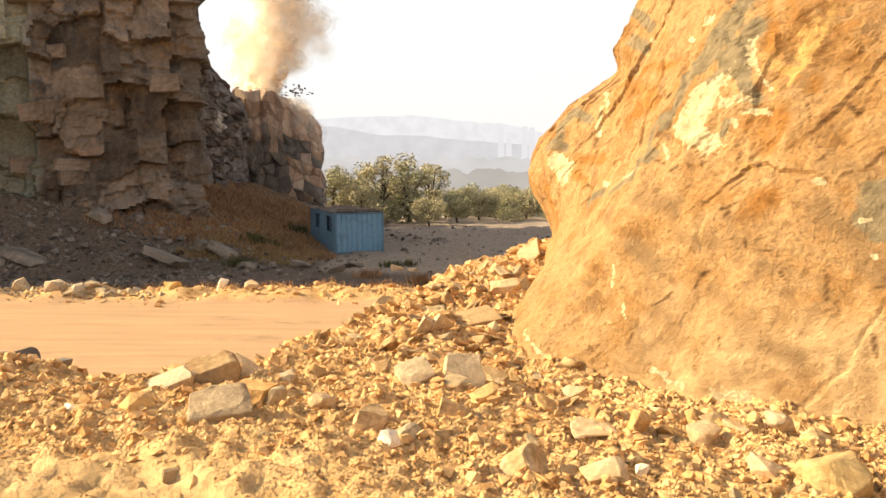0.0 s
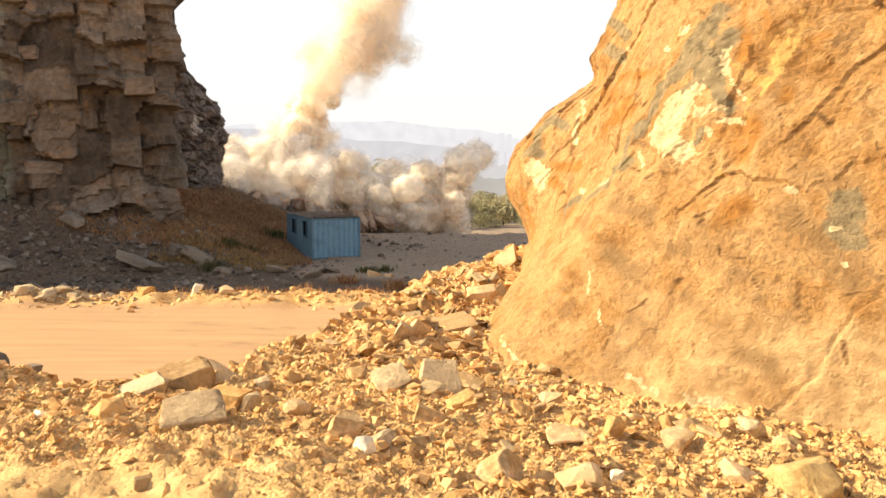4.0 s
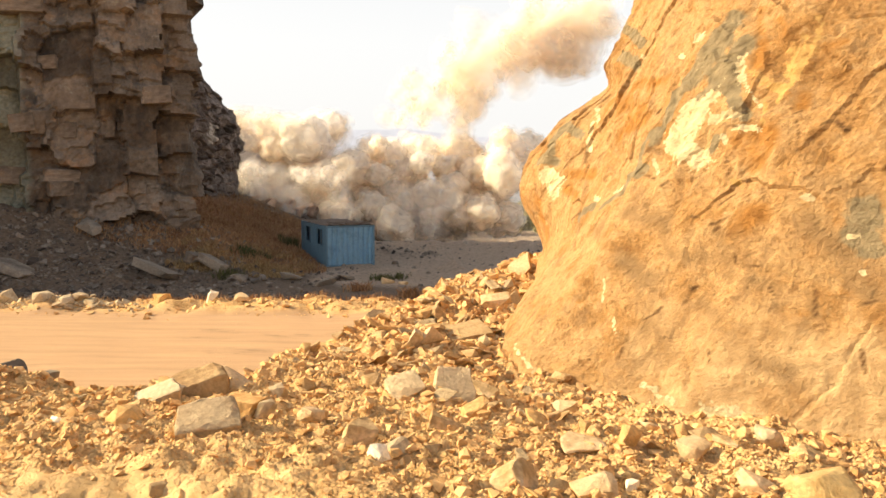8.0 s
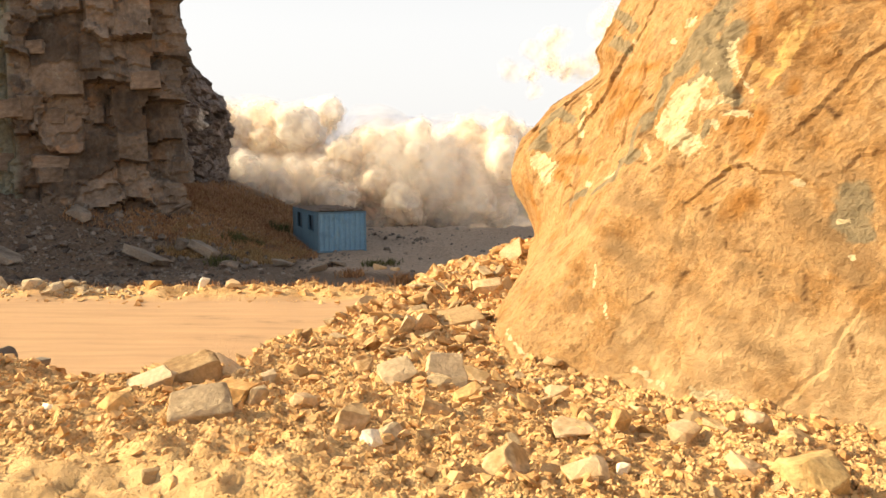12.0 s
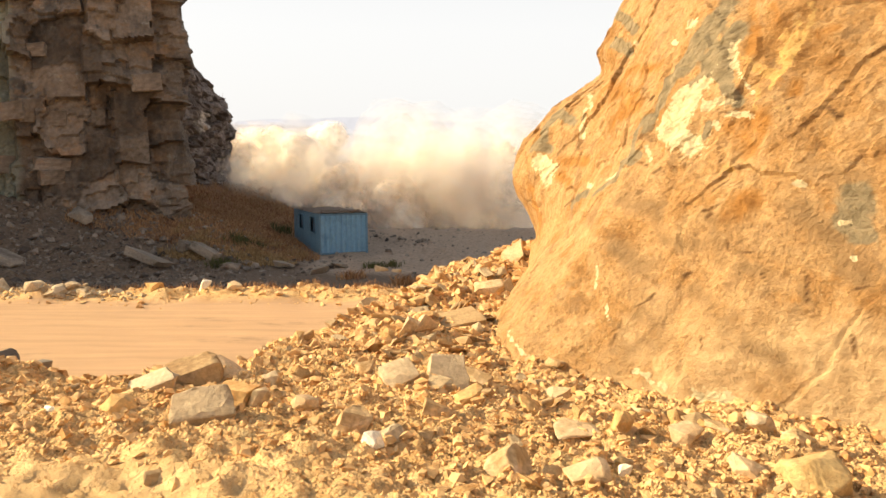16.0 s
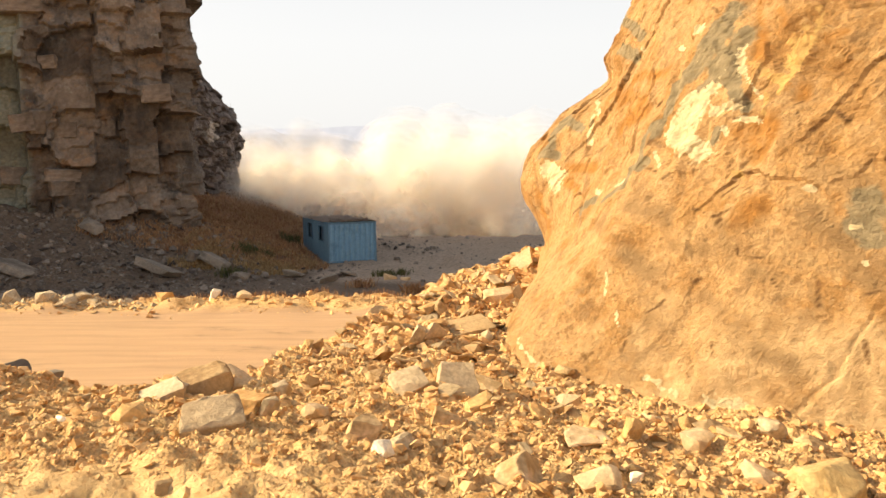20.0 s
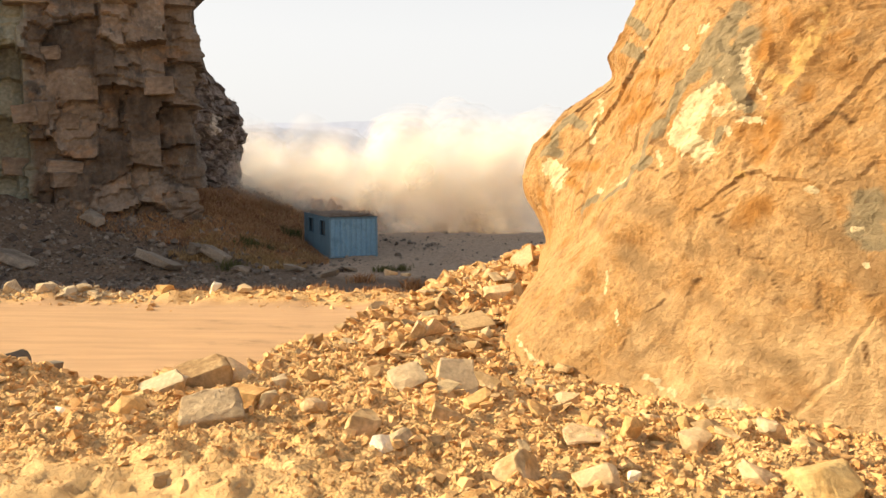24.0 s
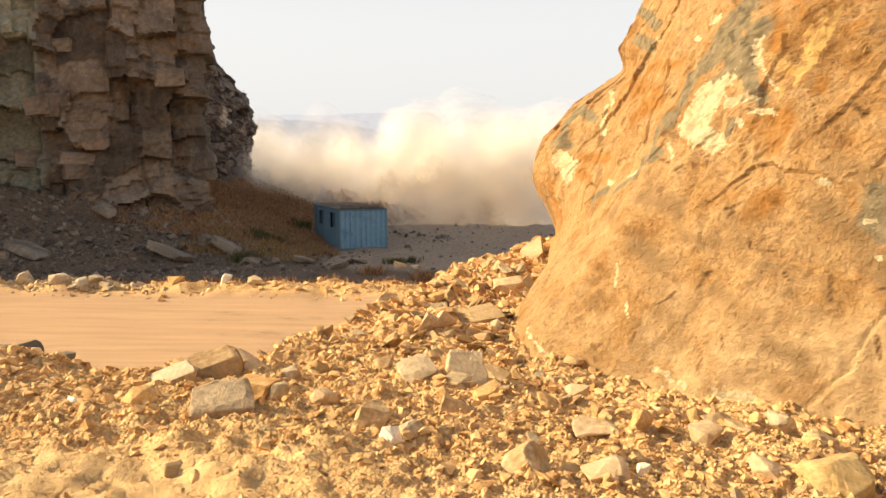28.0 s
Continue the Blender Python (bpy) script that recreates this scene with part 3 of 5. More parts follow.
def build_right_cliff():
    p, n, s = along(RIGHT, 0.038)
    n = -n
    nose = s[np.argmin(np.hypot(p[:, 0] - 2.45, p[:, 1] - 17))]
    z = np.arange(1.6, 12.5, 0.038)
    S, Z = np.meshgrid(s, z, indexing="ij")
    into = right_face(s, p, n, Z, nose)
    q = np.stack([S.ravel(), Z.ravel()], 1)
    f = flat(S, Z)
    warp = np.stack([fbm(f * 0.5, 41), fbm(f * 0.5, 42)], 1)
    tilted = np.stack([q[:, 1] * 0.75 - q[:, 0] * 0.66, q[:, 1] * 0.66 + q[:, 0] * 0.75], 1)
    large = facets((tilted + 0.9 * warp) / (1.9, 1.3), 43)
    middle = facets((tilted + 0.6 * warp) / (0.75, 0.6), 44)
    little = facets((tilted + 0.2 * warp) / (0.34, 0.24), 45)
    upper = step(4.2, 5.8, Z.ravel() + 0.5 * fbm(f * 0.8, 50))
    crack = 1 - step(0, 0.05, np.abs(fbm(f * 0.55 + 3, 48, 4)))
    out = (0.12 + 0.88 * upper) * (0.08 * large + 0.06 * middle) + (0.4 + 0.6 * upper) * 0.022 * little + (0.34 - 0.1 * upper) * fbm(f * 0.7, 46, 3) + (0.05 + 0.03 * upper) * fbm(f * 2.9, 47, 4) + (0.02 + 0.015 * upper) * np.abs(fbm(f * 9.0, 49, 3)) - 0.03 * crack
    o = out.reshape(S.shape)
    dx, dy = 0.92, 0.39
    X = p[:, 0:1] + dx * into - n[:, 0:1] * 0 - 0.85 * o
    Y = p[:, 1:2] + dy * into - 0.27 * o
    Z2 = Z + 0.3 * o
    me = sheet("cliff", np.stack([X, Y, Z2], -1), ochre_rock, False, True)
    return me, np.stack([X, Y, Z2], -1)


right_mesh, RIGHT_PLACES = build_right_cliff()


FACE = np.array((-0.87, -0.27, 0.42))


def seam(a, b, r):
    """How much a place on the face belongs to a seam of that half width from a to b."""
    a, b = np.array(a), np.array(b)
    way, p = b - a, RIGHT_PLACES - a
    p = p - (p @ FACE)[..., None] * FACE
    way = way - (way @ FACE) * FACE
    t = np.clip((p @ way) / (way @ way + 1e-9), 0, 1)
    return np.exp(-(np.linalg.norm(p - t[..., None] * way, axis=-1) / r) ** 2)


attribute(right_mesh, "white", 0.9 * np.clip(
    seam((3.4, 10.89, 5.82), (3.56, 10.4, 5.61), 0.198) + seam((3.5, 10.96, 5.96), (3.66, 10.74, 6.09), 0.185) + seam((3.64, 11.06, 6.25), (3.77, 10.87, 6.33), 0.12)
    + seam((3.77, 10.85, 6.25), (3.96, 10.75, 6.44), 0.119) + seam((3.71, 10.47, 6.17), (3.95, 10.2, 6.21), 0.073) + seam((3.92, 10.15, 6.03), (4.11, 9.93, 6.03), 0.056)
    + seam((4.25, 10.68, 6.96), (4.26, 10.56, 6.65), 0.076) + seam((4.27, 10.54, 6.61), (4.1, 10.05, 6.34), 0.033) + seam((3.95, 11.7, 7.35), (4, 11.49, 7.35), 0.082)
    + seam((3.78, 10.21, 5.95), (3.8, 10.16, 5.83), 0.04) + seam((3.16, 11.14, 5.59), (3.15, 10.91, 5.43), 0.042) + seam((2.1, 15.21, 5.33), (2.31, 14.68, 4.96), 0.145)
    + seam((2.21, 15.19, 5.39), (2.36, 14.73, 5.23), 0.111) + seam((2.87, 14.46, 6.34), (2.71, 14.37, 5.87), 0.076) + seam((3.13, 15.53, 6.73), (2.94, 14.2, 6.37), 0.056)
    + seam((3.79, 11.91, 7.15), (3.82, 11.83, 7.12), 0.056) + seam((3.69, 13.78, 7.41), (3.67, 13.53, 7.34), 0.042) + seam((2.65, 12.72, 4.97), (2.67, 12.43, 4.98), 0.057)
    + seam((2.71, 11.96, 5.09), (2.75, 11.57, 5.21), 0.036) + seam((2.38, 10.62, 3.91), (2.36, 10.47, 3.61), 0.028) + seam((2.44, 10.23, 3.49), (2.43, 10.09, 3.27), 0.027)
    + seam((1.21, 11.27, 2.85), (1.47, 10.49, 2.61), 0.025) + seam((1.43, 10.51, 2.58), (1.57, 10.34, 2.51), 0.048) + seam((2.68, 9.56, 2.72), (2.79, 9.43, 2.71), 0.053)
    + seam((2.82, 9.38, 2.64), (2.96, 9.16, 2.63), 0.037) + seam((3.27, 8.81, 2.62), (3.48, 8.68, 2.63), 0.108) + seam((3.42, 8.7, 2.58), (3.56, 8.64, 2.65), 0.065)
    + seam((4.77, 8.75, 4.73), (4.84, 8.71, 4.74), 0.037) + seam((4.37, 9.15, 5.18), (4.42, 9.11, 5.16), 0.052) + seam((4.83, 8.54, 4.35), (4.85, 8.51, 4.32), 0.029)
    + seam((3.07, 8.82, 2.43), (3.12, 8.77, 2.4), 0.029) + seam((0.91, 11.66, 2.17), (0.96, 11.43, 2.22), 0.053), 0, 1))
attribute(right_mesh, "grey", 1.05 * np.clip(
    seam((4.34, 11.18, 7.54), (4.11, 11.16, 7.22), 0.178) + seam((4.26, 10.73, 7.16), (4.01, 10.82, 6.79), 0.189) + seam((4.05, 11.21, 7.15), (3.81, 11.16, 6.75), 0.176)
    + seam((3.77, 11.29, 6.84), (3.6, 11.35, 6.53), 0.115) + seam((4.11, 10.69, 6.81), (4.15, 10.55, 6.46), 0.11) + seam((4.03, 10.66, 6.62), (3.81, 10.89, 6.41), 0.119)
    + seam((3.48, 11.32, 6.28), (3.2, 11.28, 5.83), 0.096) + seam((3.27, 11.42, 6), (3.14, 11.52, 5.8), 0.07) + seam((3.6, 11.35, 6.53), (3.44, 11.33, 6.24), 0.088)
    + seam((4.15, 10.55, 6.46), (4.04, 10.14, 6.17), 0.082) + seam((2.17, 15.4, 5.83), (2.67, 15.75, 6.24), 0.151) + seam((2.1, 15.65, 5.61), (2.3, 15.11, 5.61), 0.126)
    + seam((2.66, 16.04, 6.37), (2.65, 14.68, 6.14), 0.103) + seam((2.44, 13.01, 4.65), (2.62, 12.52, 4.86), 0.106) + seam((2.58, 11.93, 4.89), (2.76, 11.46, 5.25), 0.088)
    + seam((2.82, 11.54, 5.38), (3.05, 11.15, 5.47), 0.078) + seam((3.87, 16.18, 7.76), (3.6, 13.78, 7.28), 0.138) + seam((4.37, 17.81, 8.61), (3.73, 13.95, 7.65), 0.122)
    + seam((3.14, 11.52, 5.8), (2.96, 11.25, 5.38), 0.069) + seam((4.86, 8.74, 5.07), (4.93, 8.68, 4.98), 0.162) + seam((4.81, 8.72, 4.72), (4.93, 8.57, 4.6), 0.147)
    + seam((3.69, 10.26, 5.88), (3.67, 10.29, 5.73), 0.072), 0, 1))
attribute(right_mesh, "yellow", 0.85 * np.clip(
    seam((4.38, 9.96, 6.59), (4.58, 10.14, 7.07), 0.09) + seam((4.48, 9.97, 6.69), (4.7, 10.02, 7.05), 0.073) + seam((4.7, 10.11, 7.21), (4.72, 10.12, 7.28), 0.05)
    + seam((4.9, 10.11, 7.46), (4.89, 10, 7.05), 0.042) + seam((4.38, 10.5, 6.72), (4.33, 10.02, 6.56), 0.066) + seam((4.85, 10.01, 6.98), (4.78, 9.99, 6.7), 0.041)
    + seam((4.18, 10.08, 6.42), (4.13, 9.88, 6.12), 0.032) + seam((4.3, 9.93, 6.37), (4.46, 9.92, 6.65), 0.064) + seam((3.74, 9.93, 5.4), (3.86, 9.85, 5.33), 0.062)
    + seam((3.72, 12.85, 7.39), (3.77, 13.38, 7.61), 0.051), 0, 1))
attribute(right_mesh, "orange", 0.75 * np.clip(
    seam((4.59, 10.93, 7.61), (4.47, 10.45, 6.82), 0.13) + seam((4.59, 10.48, 7.49), (4.59, 10.27, 7.24), 0.085) + seam((3.22, 14.2, 6.78), (3.24, 11.95, 6.24), 0.239)
    + seam((3.04, 12.93, 6.02), (3.21, 12.16, 6.25), 0.191) + seam((3.39, 13.31, 6.89), (3.45, 11.85, 6.83), 0.154) + seam((2.09, 15.46, 4.76), (2.22, 15.09, 4.11), 0.228)
    + seam((2.4, 14.67, 5.45), (2.75, 13.22, 5.36), 0.146) + seam((3.97, 10.02, 5.88), (4.21, 9.87, 5.69), 0.254) + seam((4.32, 9.83, 5.87), (4.05, 9.82, 5.51), 0.157)
    + seam((3.94, 9.47, 4.92), (3.78, 9.56, 4.77), 0.197) + seam((4.53, 9.71, 6.32), (4.7, 9.78, 6.4), 0.127) + seam((4.95, 9.92, 6.97), (5.16, 9.79, 7.02), 0.132)
    + seam((3.38, 10.96, 5.87), (3.41, 11.33, 6.08), 0.034) + seam((2.39, 14.59, 5.13), (2.51, 13.48, 4.96), 0.147) + seam((4.73, 10.11, 7.28), (4.79, 10.01, 6.77), 0.041), 0, 1))
attribute(right_mesh, "cracks", 0.9 * np.clip(
    seam((2.77, 9.91, 3.48), (2.93, 9.86, 3.59), 0.02) + seam((2.93, 9.87, 3.61), (3.01, 9.86, 3.68), 0.023) + seam((3.3, 9.71, 3.92), (3.37, 9.69, 3.97), 0.031)
    + seam((3.75, 9.45, 4.4), (3.77, 9.42, 4.31), 0.03) + seam((4.03, 9.05, 4.07), (4.08, 8.94, 3.95), 0.02) + seam((3.57, 9.84, 5.06), (3.79, 9.8, 5.19), 0.023)
    + seam((3.5, 9.82, 4.77), (3.7, 9.67, 4.9), 0.023) + seam((3.04, 11.3, 5.73), (3.19, 11.25, 5.76), 0.043) + seam((4.54, 9.72, 6.15), (4.75, 9.73, 6.16), 0.02)
    + seam((4.76, 8.41, 3.98), (4.9, 8.33, 4.03), 0.022) + seam((4.69, 8.18, 3.52), (4.68, 8.08, 3.3), 0.028) + seam((2.41, 9.89, 2.98), (2.52, 9.91, 3.11), 0.031)
    + seam((3.35, 9.13, 3.29), (3.35, 9.05, 3.13), 0.02) + seam((3.91, 10.17, 6.03), (4.04, 10.05, 6.13), 0.024) + seam((3.33, 11.62, 6.29), (3.4, 11.57, 6.35), 0.036)
    + seam((3.02, 11.2, 5.4), (3.15, 10.92, 5.32), 0.025) + seam((3.13, 10.69, 5.23), (3.23, 10.65, 5.31), 0.025) + seam((3.35, 10.1, 4.88), (3.47, 9.92, 4.83), 0.02)
    + seam((3.56, 9.75, 4.69), (3.61, 9.73, 4.76), 0.031) + seam((4.43, 8.78, 4.12), (4.39, 8.63, 3.81), 0.029) + seam((2.41, 13.42, 4.57), (2.44, 13.03, 4.74), 0.03)
    + seam((4.93, 9.36, 6.03), (4.96, 9.22, 5.92), 0.047) + seam((4.79, 9.41, 5.96), (4.82, 9.38, 6.03), 0.023) + seam((3.82, 9.35, 4.27), (3.97, 9.21, 4.3), 0.022)
    + seam((4.61, 9.51, 5.79), (4.6, 9.68, 6.04), 0.02), 0, 1))
attribute(right_mesh, "dull", 0.7 * np.clip(
    seam((4.59, 9.15, 5.35), (4.9, 8.71, 5.17), 0.194) + seam((4.43, 9.01, 4.82), (4.7, 8.74, 4.58), 0.221) + seam((3.39, 9.54, 3.77), (3.59, 9.1, 3.58), 0.209)
    + seam((2.56, 10.61, 4.21), (2.9, 10.13, 3.97), 0.239) + seam((3.62, 9.71, 4.69), (3.69, 9.45, 4.15), 0.137) + seam((4.37, 8.8, 4.05), (4.38, 8.63, 3.81), 0.087)
    + seam((3.86, 9.18, 4.12), (4.13, 9, 4.08), 0.148) + seam((2.77, 9.86, 3.41), (3.03, 9.44, 3.14), 0.167) + seam((4.67, 8.65, 4.27), (4.86, 8.39, 4.12), 0.174)
    + seam((3.18, 10.1, 4.36), (3.5, 9.73, 4.33), 0.155) + seam((2.78, 10.97, 4.82), (3.1, 10.37, 4.71), 0.196) + seam((3.8, 8.74, 3.25), (4.03, 8.52, 3.18), 0.158), 0, 1))
attribute(right_mesh, "dusty", 0.8 * step(4.4, 3.0, RIGHT_PLACES[..., 2]) * step(11.5, 8.5, RIGHT_PLACES[..., 1]))
TOP_EDGE = build_left_cliff()
tagged(new("cliff_wall_right", right_mesh), "sunlit ochre rock face with pale mineral patches", "cliff", kind="structure")


def build_plateau():
    """Unseen ground atop the dark cliff, added for its shade, falling off again behind."""
    u, v = np.meshgrid(np.linspace(-94, -15.5, 90), np.linspace(0, 1, 26), indexing="ij")
    edge = np.interp(u, CLIFF[:7, 0], CLIFF[:7, 1])
    y = edge + 1.2 + (57 - edge - 1.2) * v
    x = np.minimum(u, -0.345 * y - 1.0)
    z = 14.5 + 2.6 * step(0, 0.25, v) + (0.5 * fbm(flat(x * 0.4, y * 0.4), 92)).reshape(u.shape)
    grid = np.stack([x, y, z], -1)
    low = grid[:, -1:].copy()
    low[..., 1] += 3.0
    low[..., 2] = -1.0
    grid = np.concatenate([grid, low], 1)
    low = grid[-1:].copy()
    low[..., 0] += 0.6
    low[..., 2] = -1.0
    grid = np.concatenate([grid, low], 0)
    me = sheet("plateau", grid, cliff_rock, False)
    for name in ("green", "slate", "pale", "tone"):
        attribute(me, name, [0.4] * len(me.vertices) if name == "tone" else [0.0] * len(me.vertices))
    tagged(new("ground_unseen_plateau", me), "unseen dark rocky ground on top of the quarry cliff, added for its shade", "ground", kind="structure")


build_plateau()


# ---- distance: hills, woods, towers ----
def haze_glow_material(name, colour, size=0.02, deep=0.94, light=1.04):
    """Distance seen through haze: the haze is put into a plain, even glow."""
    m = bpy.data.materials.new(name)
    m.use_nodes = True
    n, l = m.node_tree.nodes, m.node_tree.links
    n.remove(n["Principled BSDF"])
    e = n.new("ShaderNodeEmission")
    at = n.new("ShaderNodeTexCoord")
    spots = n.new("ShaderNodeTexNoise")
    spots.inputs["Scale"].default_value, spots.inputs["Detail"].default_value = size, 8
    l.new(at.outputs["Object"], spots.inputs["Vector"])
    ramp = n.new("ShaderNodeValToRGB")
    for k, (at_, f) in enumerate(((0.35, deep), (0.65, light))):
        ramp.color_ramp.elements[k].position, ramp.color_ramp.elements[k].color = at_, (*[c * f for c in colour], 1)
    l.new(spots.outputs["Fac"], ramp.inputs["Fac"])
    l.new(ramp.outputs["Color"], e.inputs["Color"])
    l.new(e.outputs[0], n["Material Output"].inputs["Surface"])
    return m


def hill(name, y, width, base, height, seed, colour, label, peak):
    x = np.linspace(-width, width, 260)
    top = base + height * (0.25 + 0.75 * np.exp(-((x - peak) / (0.22 * width)) ** 2) + 0.16 * fbm(flat(x / width * 14), seed, 6))
    rows = [np.stack([x, 0 * x + y - 0.3 * (top - base) * (1 - k), base - 60 + (top - base + 60) * k], 1) for k in np.linspace(0, 1, 8)]
    return tagged(new(name, sheet(name, np.stack(rows, 1), haze_glow_material(name + "_haze", colour))), label, "hill", kind="structure")


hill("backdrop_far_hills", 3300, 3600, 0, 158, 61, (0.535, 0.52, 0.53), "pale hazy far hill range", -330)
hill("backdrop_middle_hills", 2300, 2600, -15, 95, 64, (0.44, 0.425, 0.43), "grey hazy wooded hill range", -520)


def woods(name, y, width, low, top, seed, colour, label):
    """A belt of hazy tree tops on a slope that rises away."""
    x, v = np.meshgrid(np.linspace(-width, width, 420), np.linspace(0, 1, 24), indexing="ij")
    f = flat(x / y * 55, v * 5)
    crowns = np.abs(fbm(f, seed, 4)).reshape(x.shape)
    p = np.stack([x, y + 0.25 * y * v, low + (top - low) * v ** 0.8 + y * 0.012 * (0.6 - crowns) * (0.3 + v)], -1)
    tagged(new(name, sheet(name, p, haze_glow_material(name + "_haze", colour, 14 / y, 0.93, 1.05))), label, "woods", kind="structure")


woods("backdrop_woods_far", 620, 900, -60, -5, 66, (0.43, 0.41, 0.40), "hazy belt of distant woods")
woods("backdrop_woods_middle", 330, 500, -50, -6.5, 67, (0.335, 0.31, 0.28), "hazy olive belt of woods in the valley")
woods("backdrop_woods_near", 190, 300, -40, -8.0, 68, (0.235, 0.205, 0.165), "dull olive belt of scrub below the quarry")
tower_mat = haze_glow_material("tower_haze", (0.52, 0.505, 0.515))
for tx, tz, tall in ((73, 6, 30), (83, 6, 26), (103, 6, 31), (112, 6, 30)):
    bm = bmesh.new()
    bmesh.ops.create_cone(bm, cap_ends=True, segments=12, radius1=4.2, radius2=3.0, depth=tall, matrix=Matrix.Translation((0, 0, tall / 2)))
    bmesh.ops.create_cone(bm, cap_ends=True, segments=12, radius1=3.4, radius2=3.4, depth=2, matrix=Matrix.Translation((0, 0, tall + 1)))
    me = bpy.data.meshes.new("distant_tower")
    bm.to_mesh(me)
    bm.free()
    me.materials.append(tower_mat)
    ob = new("distant_tower", me)
    ob.location = (tx, 980, -8)
    ob.scale = (1.0, 1.0, 1.35)
    tagged(ob, "pale hazy tower far away before the hills", "tower", "distant towers")

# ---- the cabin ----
# one blue twice: the side walls' shade is put into their darker colour
blue_end = material("lit_blue_paint", [(0.10, 0.22, 0.33), (0.135, 0.28, 0.42), (0.16, 0.32, 0.47)], 1.4, rough=0.55, bump=0.08, fine=5, grain=0.12, spec=0.4)
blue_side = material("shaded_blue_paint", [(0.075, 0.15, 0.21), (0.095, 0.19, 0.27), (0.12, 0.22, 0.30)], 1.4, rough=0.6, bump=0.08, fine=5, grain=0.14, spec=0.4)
dark_in = plain("dark_inside_panel", (0.012, 0.012, 0.014), 0.4)
rust = material("rusty_dirty_roof", [(0.05, 0.037, 0.03), (0.11, 0.08, 0.06), (0.17, 0.13, 0.10)], 2.5, bump=0.6)
steel = material("blue_steel_frame", [(0.09, 0.17, 0.24), (0.13, 0.24, 0.34)], 3, rough=0.5, bump=0.1, grain=0.2)


def corrugated(length, z0, z1, depth, pitch, dents):
    """A wall of trapezoid ribs along x, with a few dents; it faces -y."""
    xs, ys = [], []
    k = 0.0
    while k < length - 1e-6:
        for dx, dy in ((0, 0), (0.34, 0), (0.5, depth), (0.84, depth)):
            if k + dx * pitch < length:
                xs.append(k + dx * pitch)
                ys.append(dy)
        k += pitch
    xs.append(length)
    ys.append(0)
    zs = np.linspace(z0, z1, 9)
    grid = np.zeros((len(xs), 9, 3))
    for i, (x, y) in enumerate(zip(xs, ys)):
        for j, z in enumerate(zs):
            dent = dents * value(np.array([[x * 1.3, z * 1.3, 4.0]]), 5)[0]
            grid[i, j] = (x, y + dent, z)
    return grid


def build_cabin():
    # local x runs along the long side away from the camera's bank, y to the left of it
    W, L, H = 2.7, 6.2, 2.2
    cabin = empty("site_cabin", pose(-5.77, 41.0, 0.0, 0, 1.0, 112.15))
    # end wall across the near end: ribs along local -y
    g = corrugated(W - 0.16, 0.10, H - 0.10, 0.07, 0.29, 0.03)
    end = np.stack([g[..., 1], -0.08 - g[..., 0], g[..., 2]], -1)
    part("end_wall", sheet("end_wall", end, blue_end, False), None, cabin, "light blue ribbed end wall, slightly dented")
    back = end.copy()
    back[..., 0] = L - end[..., 0]
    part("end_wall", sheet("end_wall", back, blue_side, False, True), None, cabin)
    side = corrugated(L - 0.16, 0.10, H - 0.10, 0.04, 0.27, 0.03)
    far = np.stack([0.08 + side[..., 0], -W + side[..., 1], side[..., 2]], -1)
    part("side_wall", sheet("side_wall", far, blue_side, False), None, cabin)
    # the long wall with two window holes, in plain panels round them
    wins = ((0.95, 2.15), (3.7, 4.9))
    z0, z1 = 1.12, 1.95
    xs = [0.08, *wins[0], *wins[1], L - 0.08]
    for i in range(0, 6, 2):
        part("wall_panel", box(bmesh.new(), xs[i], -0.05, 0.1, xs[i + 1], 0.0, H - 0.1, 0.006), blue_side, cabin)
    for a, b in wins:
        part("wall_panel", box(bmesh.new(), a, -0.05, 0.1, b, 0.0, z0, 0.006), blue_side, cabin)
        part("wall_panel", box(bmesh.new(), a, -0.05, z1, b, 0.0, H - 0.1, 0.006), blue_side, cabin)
        # a near-black panel stands in for the unlit inside behind each hole
        window = part("window", box(bmesh.new(), a, -0.16, z0, b, -0.13, z1), dark_in, cabin, "near-black panel standing in for the dark inside of an unglazed window")
        bm = bmesh.new()
        box(bm, a - 0.05, 0.0, z0 - 0.05, b + 0.05, 0.03, z0)
        box(bm, a - 0.05, 0.0, z1, b + 0.05, 0.03, z1 + 0.05)
        box(bm, a - 0.05, 0.0, z0, a, 0.03, z1)
        box(bm, b, 0.0, z0, b + 0.05, 0.03, z1)
        part("frame", bm, steel, window)
        part("bar", box(bmesh.new(), (a + b) / 2 - 0.02, -0.06, z0, (a + b) / 2 + 0.02, -0.03, z1), steel, window)
    for x in (0.0, L - 0.1):
        for y in (-W, -0.1):
            part("corner_post", box(bmesh.new(), x, y, 0.0, x + 0.1, y + 0.1, H, 0.012), steel, cabin)
    for z in (0.0, H - 0.1):
        for x in (0.004, L - 0.104):
            part("end_rail", box(bmesh.new(), x, -W + 0.1, z, x + 0.1, -0.1, z + 0.1, 0.012), steel, cabin)
        for y in (-W + 0.004, -0.096):
            part("side_rail", box(bmesh.new(), 0.1, y, z, L - 0.1, y + 0.092, z + 0.1, 0.012), steel, cabin)
    part("floor", box(bmesh.new(), 0.1, -W + 0.1, 0.05, L - 0.1, -0.1, 0.1), rust, cabin)
    # the roof sags and carries soil and scraps
    u, v = np.meshgrid(np.linspace(-0.05, L + 0.05, 60), np.linspace(-W - 0.04, 0.04, 28), indexing="ij")
    bow = np.sin(np.clip((u / L), 0, 1) * math.pi) * np.sin(np.clip(-v / W, 0, 1) * math.pi)
